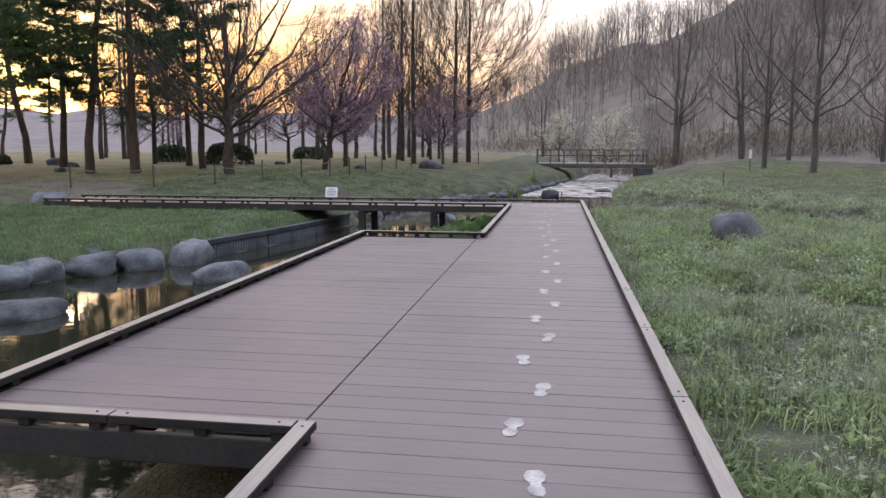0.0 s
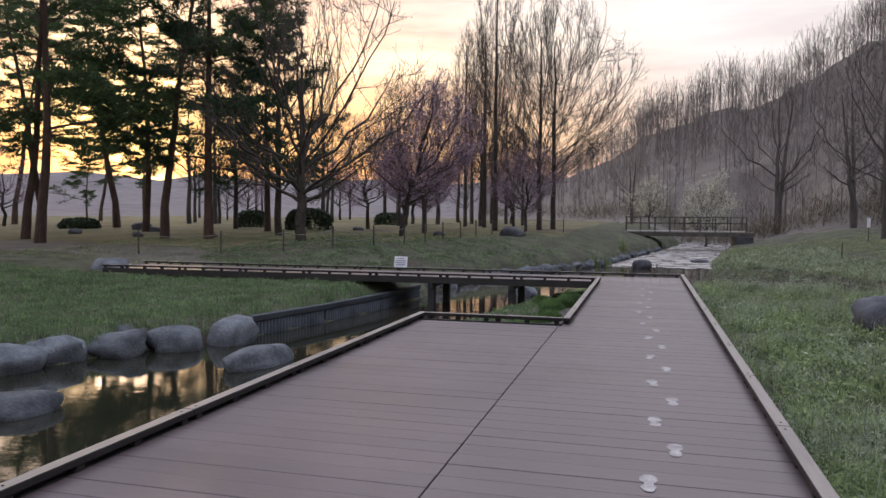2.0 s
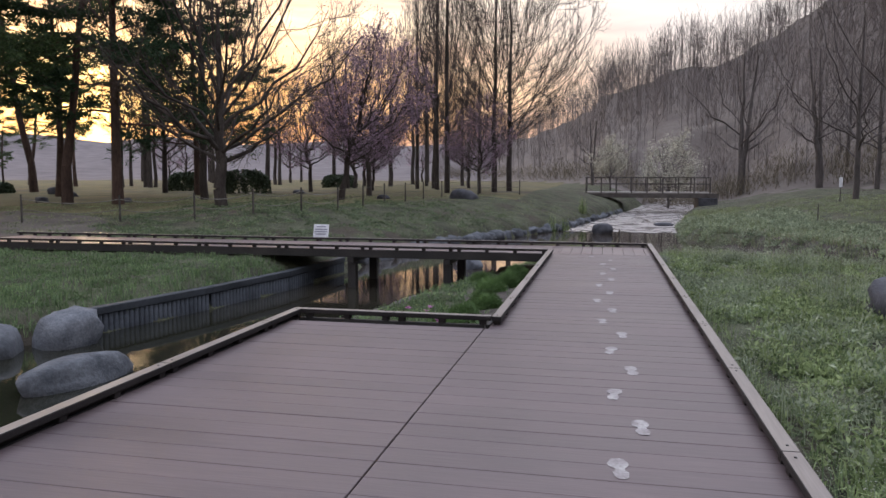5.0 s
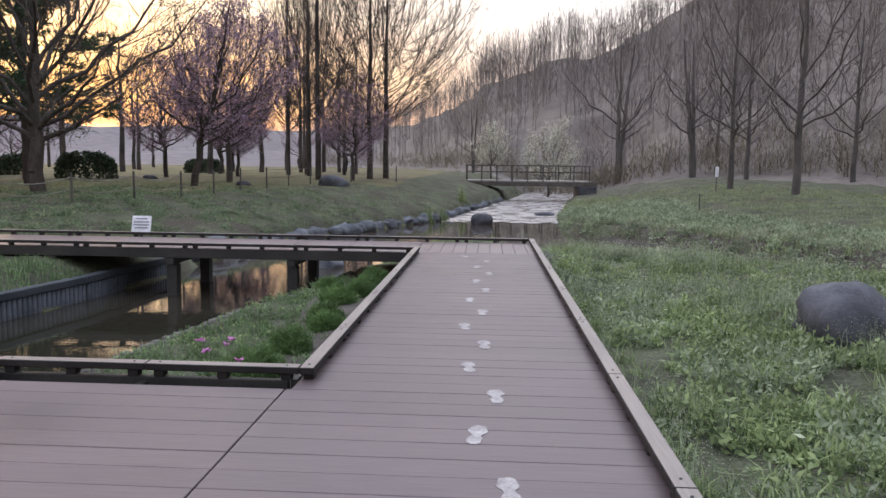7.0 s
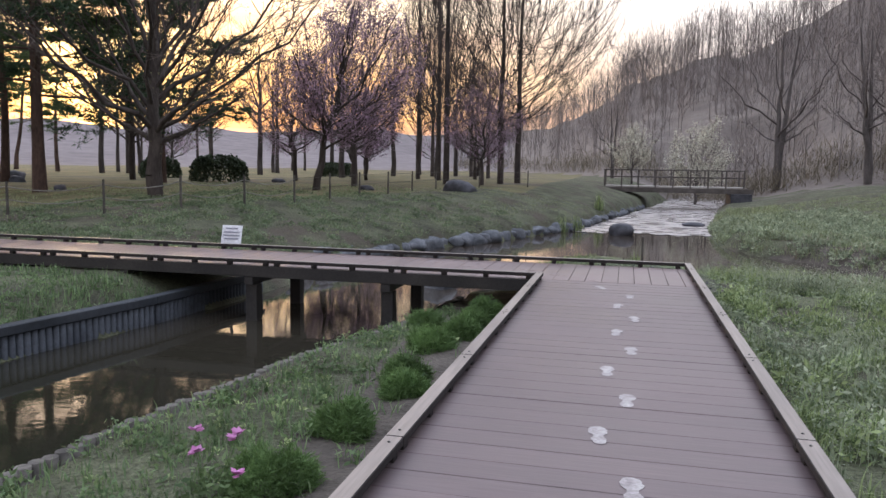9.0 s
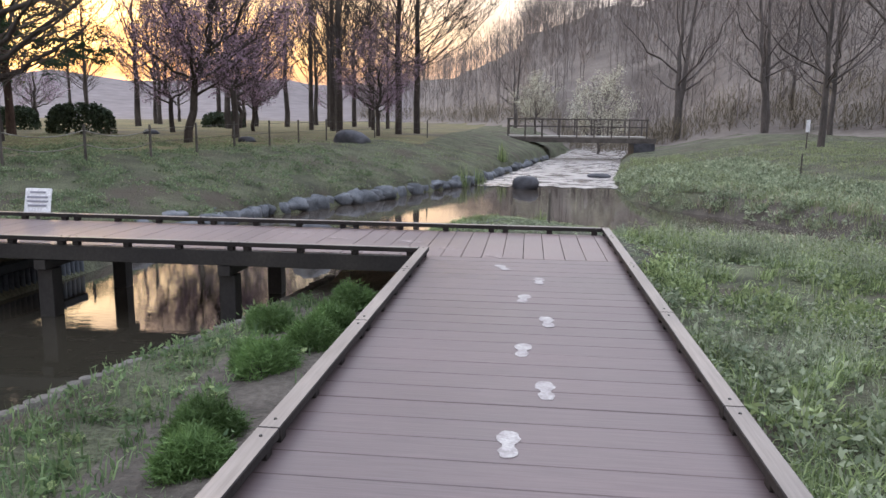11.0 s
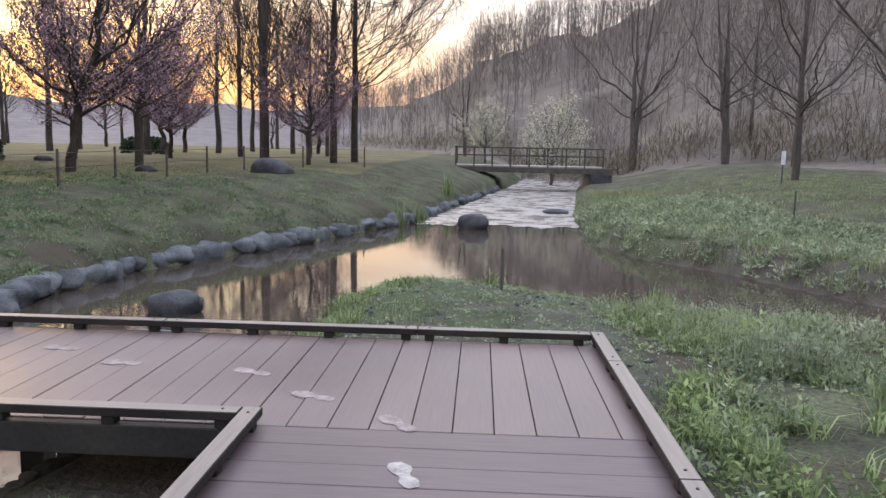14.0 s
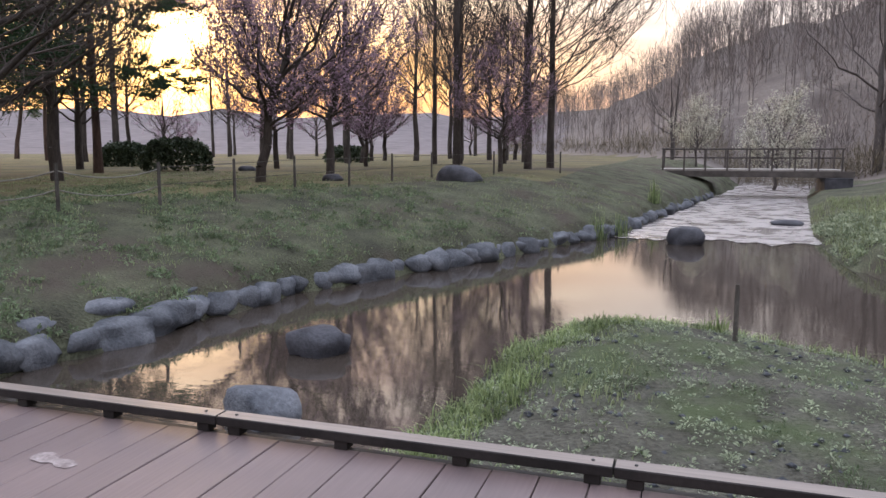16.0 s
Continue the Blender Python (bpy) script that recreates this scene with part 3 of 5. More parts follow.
# ---- trees ----
def prisms(segs):
    """Tapered prisms for segments (start, end, radius, radius, sides), as arrays of places and quads."""
    V, F, base = [], [], 0
    by = {}
    for s in segs:
        by.setdefault(s[4], []).append(s)
    for k, group in by.items():
        a, b = np.array([s[0] for s in group]), np.array([s[1] for s in group])
        r0, r1 = np.array([s[2] for s in group]), np.array([s[3] for s in group])
        d = b - a
        d /= np.linalg.norm(d, axis=1, keepdims=True) + 1e-9
        ref = np.where(np.abs(d[:, 2:3]) > 0.9, [[1.0, 0, 0]], [[0, 0, 1.0]])
        u = np.cross(d, ref)
        u /= np.linalg.norm(u, axis=1, keepdims=True) + 1e-9
        v = np.cross(d, u)
        ang = np.arange(k) * 2 * np.pi / k
        ring = np.cos(ang)[None, :, None] * u[:, None] + np.sin(ang)[None, :, None] * v[:, None]
        lo, hi = a[:, None] + ring * r0[:, None, None], b[:, None] + ring * r1[:, None, None]
        if k == 2:
            V.append(np.concatenate([lo, hi[:, ::-1]], 1).reshape(-1, 3))
            F.append(np.arange(len(group) * 4).reshape(-1, 4) + base)
            base += len(group) * 4
            continue
        V.append(np.concatenate([lo, hi], 1).reshape(-1, 3))
        m = np.arange(len(group))[:, None] * 2 * k + base
        i = np.arange(k)[None]
        j = (i + 1) % k
        F.append(np.stack([m + i, m + j, m + k + j, m + k + i], -1).reshape(-1, 4))
        base += len(group) * 2 * k
    return np.concatenate(V), np.concatenate(F)


def grow(rng, height, radius, levels, counts, ratio, angles, up, wiggle, first=0.25, lean=(0, 0), sides=(8, 5, 3, 3, 2), fork=1, steps=(9, 6, 4, 3, 2), thin=(0.6, 0.65), flat=1.0):
    """A branching skeleton: wood segments by level, and the tips with their ways."""
    segs, tips = [], []

    def branch(p, d, length, r, level):
        n = steps[level]
        pts = [p]
        d = d.normalized()
        for i in range(n):
            d = (d + Vector([rng.gauss(0, wiggle[level]) for _ in range(3)]) + Vector((0, 0, up[level])) / n).normalized()
            q = pts[-1] + d * (length / n)
            f0, f1 = 1 - 0.85 * i / n, 1 - 0.85 * (i + 1) / n
            flare = 1.18 if level == 0 and i == 0 else 1.0
            segs.append((tuple(pts[-1]), tuple(q), r * f0 * flare, r * f1, sides[level], level))
            pts.append(q)
        if level >= levels:
            tips.append((pts[-1], d))
            return
        count = counts[level]
        for c in range(count):
            f = (first if level == 0 else 0.2) + (1 - (first if level == 0 else 0.2)) * (c + rng.random()) / count
            f = min(f, 0.98)
            i = min(int(f * n), n - 1)
            base = pts[i].lerp(pts[i + 1], f * n - i)
            w = (pts[i + 1] - pts[i]).normalized()
            side = w.orthogonal().normalized()
            side.rotate(Matrix.Rotation(c * 2.4 + rng.uniform(-0.5, 0.5), 3, w))
            a = radians(angles[level] * rng.uniform(0.7, 1.25))
            way = w * math.cos(a) + side * math.sin(a)
            if level > 0:
                way.z *= flat
            branch(base, way, length * ratio[level] * rng.uniform(0.65, 1.15) * (1 - 0.45 * f if level == 0 else 1 - 0.3 * f), r * (1 - 0.8 * f) * (thin[0] if level == 0 else thin[1]), level + 1)

    for k in range(fork):
        w = Vector((lean[0] + (0 if fork == 1 else rng.uniform(-0.12, 0.12)), lean[1] + (0 if fork == 1 else rng.uniform(-0.1, 0.1)), 1))
        branch(Vector((0.25 * k * (1 if fork > 1 else 0), 0.1 * k, -0.12)), w, height * (1 - 0.1 * k), radius, 0)
    return segs, tips


def flakes(rng, centres, size, spread, each):
    """Small leaves or petals, bent quads turned at random, round the given places."""
    c = np.repeat(np.asarray(centres, float), each, 0)
    k = len(c)
    c = c + rng.normal(0, spread, (k, 3))
    a = rng.normal(0, 1, (k, 3))
    a /= np.linalg.norm(a, axis=1, keepdims=True)
    b = np.cross(a, rng.normal(0, 1, (k, 3)))
    b /= np.linalg.norm(b, axis=1, keepdims=True)
    s = size * rng.uniform(0.6, 1.4, (k, 1))
    V = np.stack([c - a * s, c - b * s * 0.7, c + a * s, c + b * s * 0.7], 1).reshape(-1, 3)
    F = np.arange(k * 4).reshape(-1, 4)
    return V, F


def needles(rng, centres, ways, length, each, flat=0.5):
    """Tufts of needles: slim triangles that fan out from twig ends."""
    c, w = np.repeat(np.asarray(centres, float), each, 0), np.repeat(np.asarray(ways, float), each, 0)
    k = len(c)
    c = c + rng.normal(0, length * 0.45, (k, 3)) * [1, 1, flat]
    d = w * 0.6 + rng.normal(0, 0.6, (k, 3)) * [1, 1, 0.7] + [0, 0, 0.15]
    d /= np.linalg.norm(d, axis=1, keepdims=True)
    side = np.cross(d, rng.normal(0, 1, (k, 3)))
    side /= np.linalg.norm(side, axis=1, keepdims=True)
    L = length * rng.uniform(0.6, 1.3, (k, 1))
    V = np.stack([c - side * L * 0.09, c + side * L * 0.09, c + d * L], 1).reshape(-1, 3)
    return V, np.arange(k * 3).reshape(-1, 3)


def tree(name, label, kind, seed, height, radius, bark, crown=None, crown_mat=None, twig=None, petals=3, form=None, **habit):
    """A tree at the origin: trunk with limbs, twigs, and a crown of blossom, buds or needles."""
    rng, nrng = random.Random(seed), np.random.default_rng(seed)
    segs, tips = (form or grow)(rng, height, radius, **habit)
    root = tagged(empty(name), label, "tree", kind)
    wood = [s for s in segs if s[5] <= 1]
    twigs = [s for s in segs if s[5] > 1]
    hang("trunk", arrays("trunk", *prisms(wood), True), bark, root)
    if twigs:
        hang("branchwork", arrays("branchwork", *prisms([(s[0], s[1], max(s[2], 0.007), max(s[3], 0.005), s[4]) for s in twigs]), True), twig or (M_TWIG if bark is not M_BARK_PINE else bark), root)
    if crown == "blossom":
        pts = [p.lerp(p + d * 0.3, u) for p, d in tips for u in (0.0, -0.5, -1.0)]
        hang("crown", arrays("crown", *flakes(nrng, pts, 0.034 if petals < 5 else 0.036, 0.10, petals)), crown_mat, root)
    if crown == "buds":
        hang("crown", arrays("crown", *flakes(nrng, [p for p, d in tips], 0.03, 0.08, 1)), crown_mat, root)
    if crown == "needles":
        hang("crown", arrays("crown", *needles(nrng, [s[1] for s in twigs], [np.subtract(s[1], s[0]) / (np.linalg.norm(np.subtract(s[1], s[0])) + 1e-9) for s in twigs], 0.29, 11, 0.25)), crown_mat, root)
    return root


PINE = dict(levels=3, flat=0.3, thin=(0.36, 0.5), counts=(13, 8, 5), ratio=(0.44, 0.42, 0.5), angles=(82, 48, 45), up=(0.0, 0.1, 0.03, 0.05), wiggle=(0.06, 0.1, 0.1, 0.1), first=0.32)
FIR = dict(levels=3, flat=0.4, thin=(0.3, 0.5), counts=(26, 7, 5), ratio=(0.38, 0.42, 0.45), angles=(78, 50, 45), up=(0.0, 0.05, 0.1, 0.1), wiggle=(0.015, 0.07, 0.1, 0.12), first=0.2)


def at(ob, x, y, turn=0, scale=1.0, sink=0.05):
    ob.matrix_basis = Matrix.LocRotScale((x, y, float(ground_z(x, y)) - sink), Euler((0, 0, radians(turn))), (scale,) * 3)
    return ob


def again(ob, x, y, turn=0, scale=1.0, label=""):
    m = Matrix.LocRotScale((x, y, float(ground_z(x, y)) - 0.05), Euler((0, 0, radians(turn))), (scale / ob.scale[0],) * 3)
    return tagged(copy_thing(ob, m), label)


def shaped(rng, height, radius, spread, base, limbs, subs, twigs, fine, widest=0.45, rise=0.45, lean=(0, 0), wiggle=0.03, leader=0.72, length=1.3, thick=0.36, spray=0.5, stems=1, low=0.12, steps=(9, 7, 4)):
    """A branching skeleton that fills a rounded crown: limbs bow out from the trunk to the crown's outline, then fork into ever finer twigs."""
    segs, tips = [], []
    power = math.log(0.5) / math.log(widest)
    base_z = base * height

    def hull(u, az):
        u = min(max(u, 0.0), 1.0)
        r = spread * max(math.sin(math.pi * max(u, 0.02) ** power), 0.0) ** 0.75 + 0.12 * spread * u
        z = base_z + u * (height - base_z)
        return Vector((r * math.cos(az) + lean[0] * z, r * math.sin(az) + lean[1] * z, z))

    def run(points, r0, r1, sides, level, shake):
        last = points[0]
        n = len(points) - 1
        out = [last]
        for i in range(1, n + 1):
            p = points[i] + Vector([rng.gauss(0, shake) for _ in range(3)]) * (1 if i < n else 0.5)
            segs.append((tuple(last), tuple(p), r0 + (r1 - r0) * (i - 1) / n, r0 + (r1 - r0) * i / n, sides, level))
            out.append(p)
            last = p
        return out

    def arc(s, e, n, out=0.62, up=0.38):
        d = e - s
        c = s + Vector((d.x * out, d.y * out, d.z * up))
        return [s * (1 - t) ** 2 + c * 2 * t * (1 - t) + e * t * t for t in [i / n for i in range(n + 1)]]

    def along(points, f):
        f *= len(points) - 1
        i = min(int(f), len(points) - 2)
        return points[i].lerp(points[i + 1], f - i), (points[i + 1] - points[i]).normalized()

    trunks = []
    for k in range(stems):
        a = k * 2.3 + rng.uniform(0, 6)
        off = Vector((math.cos(a), math.sin(a), 0)) * (0.0 if stems == 1 else spread * 0.28)
        top = Vector((lean[0] * height * leader, lean[1] * height * leader, height * leader)) + off
        path = arc(Vector((0, 0, -0.15)) + off * 0.04, top, steps[0], 0.35, 0.55)
        trunks.append(run(path, radius * 1.12, radius * 0.22, 9, 0, wiggle * 1.5))
    golden = 2.39996
    for i in range(limbs):
        u = low + (1.0 - low) * (i + rng.random()) / limbs
        az = i * golden + rng.uniform(-0.4, 0.4)
        end = hull(u, az) * 1.0
        end = end.lerp(Vector((lean[0] * end.z, lean[1] * end.z, end.z)), rng.uniform(0.0, 0.2))
        trunk = trunks[i % stems]
        start_f = min(max((base_z * 0.75 + (end.z - base_z) * (1 - rise) * rng.uniform(0.6, 1.0)) / (height * leader), 0.06), 0.96)
        s, _ = along(trunk, start_f)
        r = radius * (1 - 0.72 * start_f) * thick * rng.uniform(0.75, 1.15)
        limb = run(arc(s, end, steps[1]), r, 0.016, 5, 1, wiggle * (end - s).length * 0.5)
        for j in range(subs):
            f = 0.22 + 0.78 * (j + rng.random()) / subs
            p, d = along(limb, min(f, 0.99))
            goal = hull(u + rng.gauss(0.03, 0.16), az + rng.gauss(0, 0.55))
            goal = p + (goal - p) * rng.uniform(0.45, 1.0)
            if (goal - p).length < 0.5:
                goal = p + (d + Vector([rng.gauss(0, 0.5) for _ in range(3)])).normalized() * 0.8
            sub = run(arc(p, goal, steps[2]), max(r * (1 - f) * 0.55, 0.014), 0.009, 3, 2, wiggle * (goal - p).length * 0.6)
            for k in range(twigs):
                g = 0.15 + 0.85 * (k + rng.random()) / twigs
                q, w = along(sub, min(g, 0.99))
                way = (w + Vector([rng.gauss(0, spray) for _ in range(3)]) + Vector((0, 0, 0.25))).normalized()
                size = length * rng.uniform(0.6, 1.2)
                tw = run([q, q + way * size * 0.5, q + way * size + Vector((0, 0, 0.08 * size))], 0.010, 0.006, 3, 3, 0.04)
                tips.append((tw[-1], way))
                for m in range(fine):
                    h, v = along(tw, rng.uniform(0.2, 0.98))
                    bend = (v + Vector([rng.gauss(0, spray * 1.1) for _ in range(3)]) + Vector((0, 0, 0.15))).normalized()
                    run([h, h + bend * length * rng.uniform(0.25, 0.55)], 0.007, 0.004, 2, 4, 0.0)
                    if m == 0:
                        tips.append((h + bend * length * 0.3, bend))
    return segs, tips


FAN = dict(spread=5.6, base=0.2, limbs=20, subs=9, twigs=7, fine=4, widest=0.48, rise=0.62, wiggle=0.02, leader=0.8, length=1.2, thick=0.22, spray=0.3)
POPLAR = dict(spread=2.8, base=0.16, limbs=20, subs=6, twigs=6, fine=4, widest=0.42, rise=0.7, wiggle=0.012, leader=0.93, length=1.1, thick=0.13, spray=0.34)
WIDE = dict(spread=5.2, base=0.2, limbs=17, subs=8, twigs=6, fine=4, widest=0.5, rise=0.5, wiggle=0.032, leader=0.85, length=1.0, thick=0.42, spray=0.6)
LOW = dict(spread=2.9, base=0.22, limbs=16, subs=8, twigs=6, fine=3, widest=0.5, rise=0.6, wiggle=0.04, leader=0.7, length=0.7, thick=0.5, spray=0.6)
FORKED = dict(spread=5.0, base=0.22, limbs=9, subs=6, twigs=5, fine=2, widest=0.55, rise=0.5, wiggle=0.03, leader=0.85, length=1.2, thick=0.46, spray=0.65, stems=2)


def plant_trees():
    # the tree with wide dark limbs by the path
    at(tree("bare_tree", "dark spreading bare tree with swelling buds by the fence", "park trees", 11, 12.5, 0.22, M_BARK, "buds", M_BUD, form=shaped, **{**WIDE, "base": 0.14, "rise": 0.74, "leader": 0.6, "limbs": 16, "subs": 9, "twigs": 7, "thick": 0.5}), -13.7, 30.8, 40)
    bare = at(tree("bare_tree", "slender dark bare tree on the park lawn", "park trees", 12, 12.0, 0.18, M_BARK, "buds", M_BUD, form=shaped, **{**WIDE, "spread": 3.6, "rise": 0.6}), -18.4, 37.7, 0)
    plum = at(tree("blossom_tree", "leaning dark-trunked tree with mauve blossom", "blossom trees", 21, 8.3, 0.15, M_BARK, "blossom", M_BLOSSOM, petals=4, form=shaped, **{**LOW, "lean": (0.26, 0.0)}), -12.0, 39.0, 0)
    cherry = at(tree("blossom_tree", "upright tree with mauve blossom behind the fence", "blossom trees", 22, 8.6, 0.15, M_BARK, "blossom", M_BLOSSOM, form=shaped, **{**LOW, "lean": (0.08, 0.02), "spread": 3.2}), -12.3, 44.2, 60)
    again(cherry, -18.3, 50.6, 220, 0.85, "dark tree with sparse mauve blossom")
    again(plum, -15.2, 54.0, 300, 0.7, "small mauve-blossomed tree on the lawn")
    again(cherry, -6.9, 48.4, 60, 0.66, "small slender tree with pale mauve blossom")
    poplar = at(tree("tall_tree", "tall straight tree with fine upright bare twigs", "tall bare trees", 31, 17.0, 0.16, M_BARK, form=shaped, **POPLAR), -9.1, 49.6, 0)
    vase = at(tree("tall_tree", "tall fan-shaped bare tree with fine twigs", "tall bare trees", 32, 16.2, 0.17, M_BARK, form=shaped, **FAN), -6.6, 52.3, 0)
    again(vase, -5.8, 53.6, 100, 1.0, "twin fan-shaped bare tree with fine twigs")
    again(poplar, -11.4, 57.0, 45, 0.95)
    again(poplar, -13.6, 60.0, 190, 0.9)
    again(bare, -26.5, 47.0, 70, 0.9)
    far_bare = at(tree("bare_tree", "slender dark trunk and bare crown far over the lawn", "park trees", 13, 11, 0.19, M_BARK, form=shaped, **{**WIDE, "base": 0.36, "spread": 3.4, "limbs": 11, "subs": 5, "twigs": 4, "fine": 1}), -33.0, 78.0, 0)
    far_tall = at(tree("tall_tree", "tall slim bare tree far over the lawn", "tall bare trees", 14, 13, 0.17, M_BARK, form=shaped, **{**POPLAR, "base": 0.3, "limbs": 14, "subs": 5, "twigs": 4, "fine": 1}), -24.0, 70.0, 0)
    far_plum = at(tree("blossom_tree", "mauve-tinged tree far over the lawn", "blossom trees", 15, 7, 0.15, M_BARK, "blossom", M_BLOSSOM, form=shaped, **{**LOW, "limbs": 10, "subs": 5, "twigs": 5, "fine": 1}), -20.0, 64.0, 0)
    rng = random.Random(8)
    for i in range(30):
        y = rng.uniform(60, 104)
        x = -y * rng.uniform(0.13, 0.64) + rng.uniform(-2, 2)
        again(rng.choice((far_bare, far_tall, far_bare, far_plum)), x, y, rng.uniform(0, 360), rng.uniform(0.8, 1.15), "slender dark trunk and bare crown far over the lawn")
    again(far_plum, -46.0, 47.0, 30, 0.85, "low round bare-crowned tree on the lawn")
    # pines by the road
    pine = at(tree("pine_tree", "tall leaning red-brown pine with flat needle pads", "pines", 41, 15, 0.21, M_BARK_PINE, "needles", M_NEEDLE, **{**PINE, "lean": (0.1, 0.0)}), -23.8, 27.2, 0)
    again(pine, -26.2, 28.9, 25, 0.95)
    again(pine, -20.7, 31.2, 100, 1.0)
    again(pine, -28.5, 40.2, -20, 1.0)
    again(pine, -33.0, 37.0, 280, 1.0)
    again(pine, -41.5, 50.5, 160, 0.42, "small crooked pine on the lawn")
    fir = at(tree("fir_tree", "dense dark green conifer with layered boughs", "pines", 42, 15.0, 0.21, M_BARK_PINE, "needles", M_NEEDLE_DARK, **FIR), -18.7, 31.6, 0)
    # extra pines, most of them out of view, added to shade the lawn
    for x, y, t in ((-36, 27, 40), (-36, 47, 250), (-45, 34, 310), (-30, 21, 15)):
        again(pine, x, y, t, 0.95 + 0.001 * t)
    again(pine, -60, 74, 50, 1.0)
    again(pine, -48, 66, 150, 0.9)
    again(fir, -22.2, 43.5, 200, 0.9)
    again(pine, -50, 52, 80, 1.1)
    # at the foot of the hill
    big = at(tree("bare_tree", "large forked bare tree at the foot of the hill", "hillside trees", 51, 14, 0.24, M_BARK_PALE, form=shaped, twig=M_TWIG_PALE, **FORKED), 11.6, 73.0, 0)
    edge = at(tree("bare_tree", "bare grey-brown tree at the wood's edge", "hillside trees", 16, 11.5, 0.15, M_BARK_PALE, form=shaped, twig=M_TWIG_PALE, **{**FORKED, "stems": 1, "spread": 4.2, "rise": 0.66}), 18, 60, 20)
    again(edge, 13.0, 47.6, 120, 0.95, "slim bare tree on the grassy bank")
    again(edge, 14.0, 41.8, 200, 1.1, "bare tree with upward limbs on the grassy bank")
    again(big, 15.5, 64.0, 60, 0.85)
    again(edge, 22.5, 54.6, 10, 1.0)
    for x, y, t, s in ((27, 49, 140, 1.0), (34, 52, 75, 0.9), (19, 70, 310, 0.9), (37, 46, 30, 1.0), (-1, 82, 33, 0.55)):
        again(big if t in (75, 33, 99) else edge, x, y, t, s, "bare grey-brown tree at the wood's edge")
    white = at(tree("blossom_tree", "pale cream-blossomed tree behind the footbridge", "blossom trees", 61, 5.6, 0.10, M_BARK_PALE, "blossom", M_BLOSSOM_PALE, form=shaped, twig=M_TWIG_PALE, petals=4, **{**LOW, "spread": 1.9, "limbs": 14, "subs": 6, "length": 0.6}), 5.6, 72, 0, 1.2)
    again(white, 0.7, 74, 90, 0.85, "dull pink-white blossoming tree behind the footbridge")
    again(white, 23.0, 43.5, 40, 1.1, "white-blossomed tree at the wood's edge")
    # the woods on the hill
    nrng = np.random.default_rng(5)
    kinds = []
    for s in range(5):
        segs, tips = shaped(random.Random(70 + s), 9.0, 0.085, 2.7, 0.25, 9, 4, 2, 0, steps=(4, 3, 2), widest=0.6, rise=0.55, wiggle=0.012, leader=0.85, length=1.2, thick=0.4, spray=0.5)
        kinds.append(prisms([(a, b, max(p, 0.017), max(q, 0.011), 3 if lv < 1 else 2) for a, b, p, q, k, lv in segs]))
    low = []
    for s in range(3):
        segs, tips = shaped(random.Random(90 + s), 3.0, 0.05, 1.6, 0.08, 6, 3, 2, 0, steps=(2, 2, 2), widest=0.6, rise=0.6, wiggle=0.02, leader=0.5, length=0.7, thick=0.6, spray=0.5)
        low.append(prisms([(a, b, max(p, 0.014), max(q, 0.01), 2) for a, b, p, q, k, lv in segs]))
    V, F, base, made = [], [], 0, 0
    while made < 2300:
        brush = made >= 1500
        az, f = nrng.uniform(-12, 44), nrng.random() ** (1.6 if brush else 0.7) * (0.13 if brush else 1)
        foot = np.interp(az, [-14, -6, 0, 8, 20, 32, 60], [150, 110, 82, 70, 60, 52, 45]) + 2
        top = np.interp(az, [-14, -6, 0, 8, 20, 60], [300, 260, 180, 165, 155, 140]) + 8
        r = foot + (top - foot) * f
        x, y = r * math.sin(radians(az)), r * math.cos(radians(az))
        v, q = low[made % 3] if brush else kinds[made % 5]
        s, a = nrng.uniform(0.7, 1.35) * (0.6 if brush else 0.55 + 0.45 * f), nrng.uniform(0, 6.28)
        rot = np.array([[math.cos(a), -math.sin(a), 0], [math.sin(a), math.cos(a), 0], [0, 0, 1]]) * s
        V.append(v @ rot.T + [x, y, float(ground_z(x, y)) - 0.2])
        F.append(q + base)
        base += len(v)
        made += 1
    brush_V, brush_F = np.concatenate(V[1500:]), np.concatenate(F[1500:]) - sum(len(v) for v in V[:1500])
    tagged(hang("undergrowth", arrays("undergrowth", brush_V, brush_F), M_BRUSH), "olive-brown leafless brush along the foot of the hill", "brush", kind="stuff")
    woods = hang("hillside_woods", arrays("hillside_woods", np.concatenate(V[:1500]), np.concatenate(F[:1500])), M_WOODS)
    tagged(woods, "bare winter woods covering the hillside, paled to grey-brown to suggest mist", "woods", kind="stuff")


plant_trees()


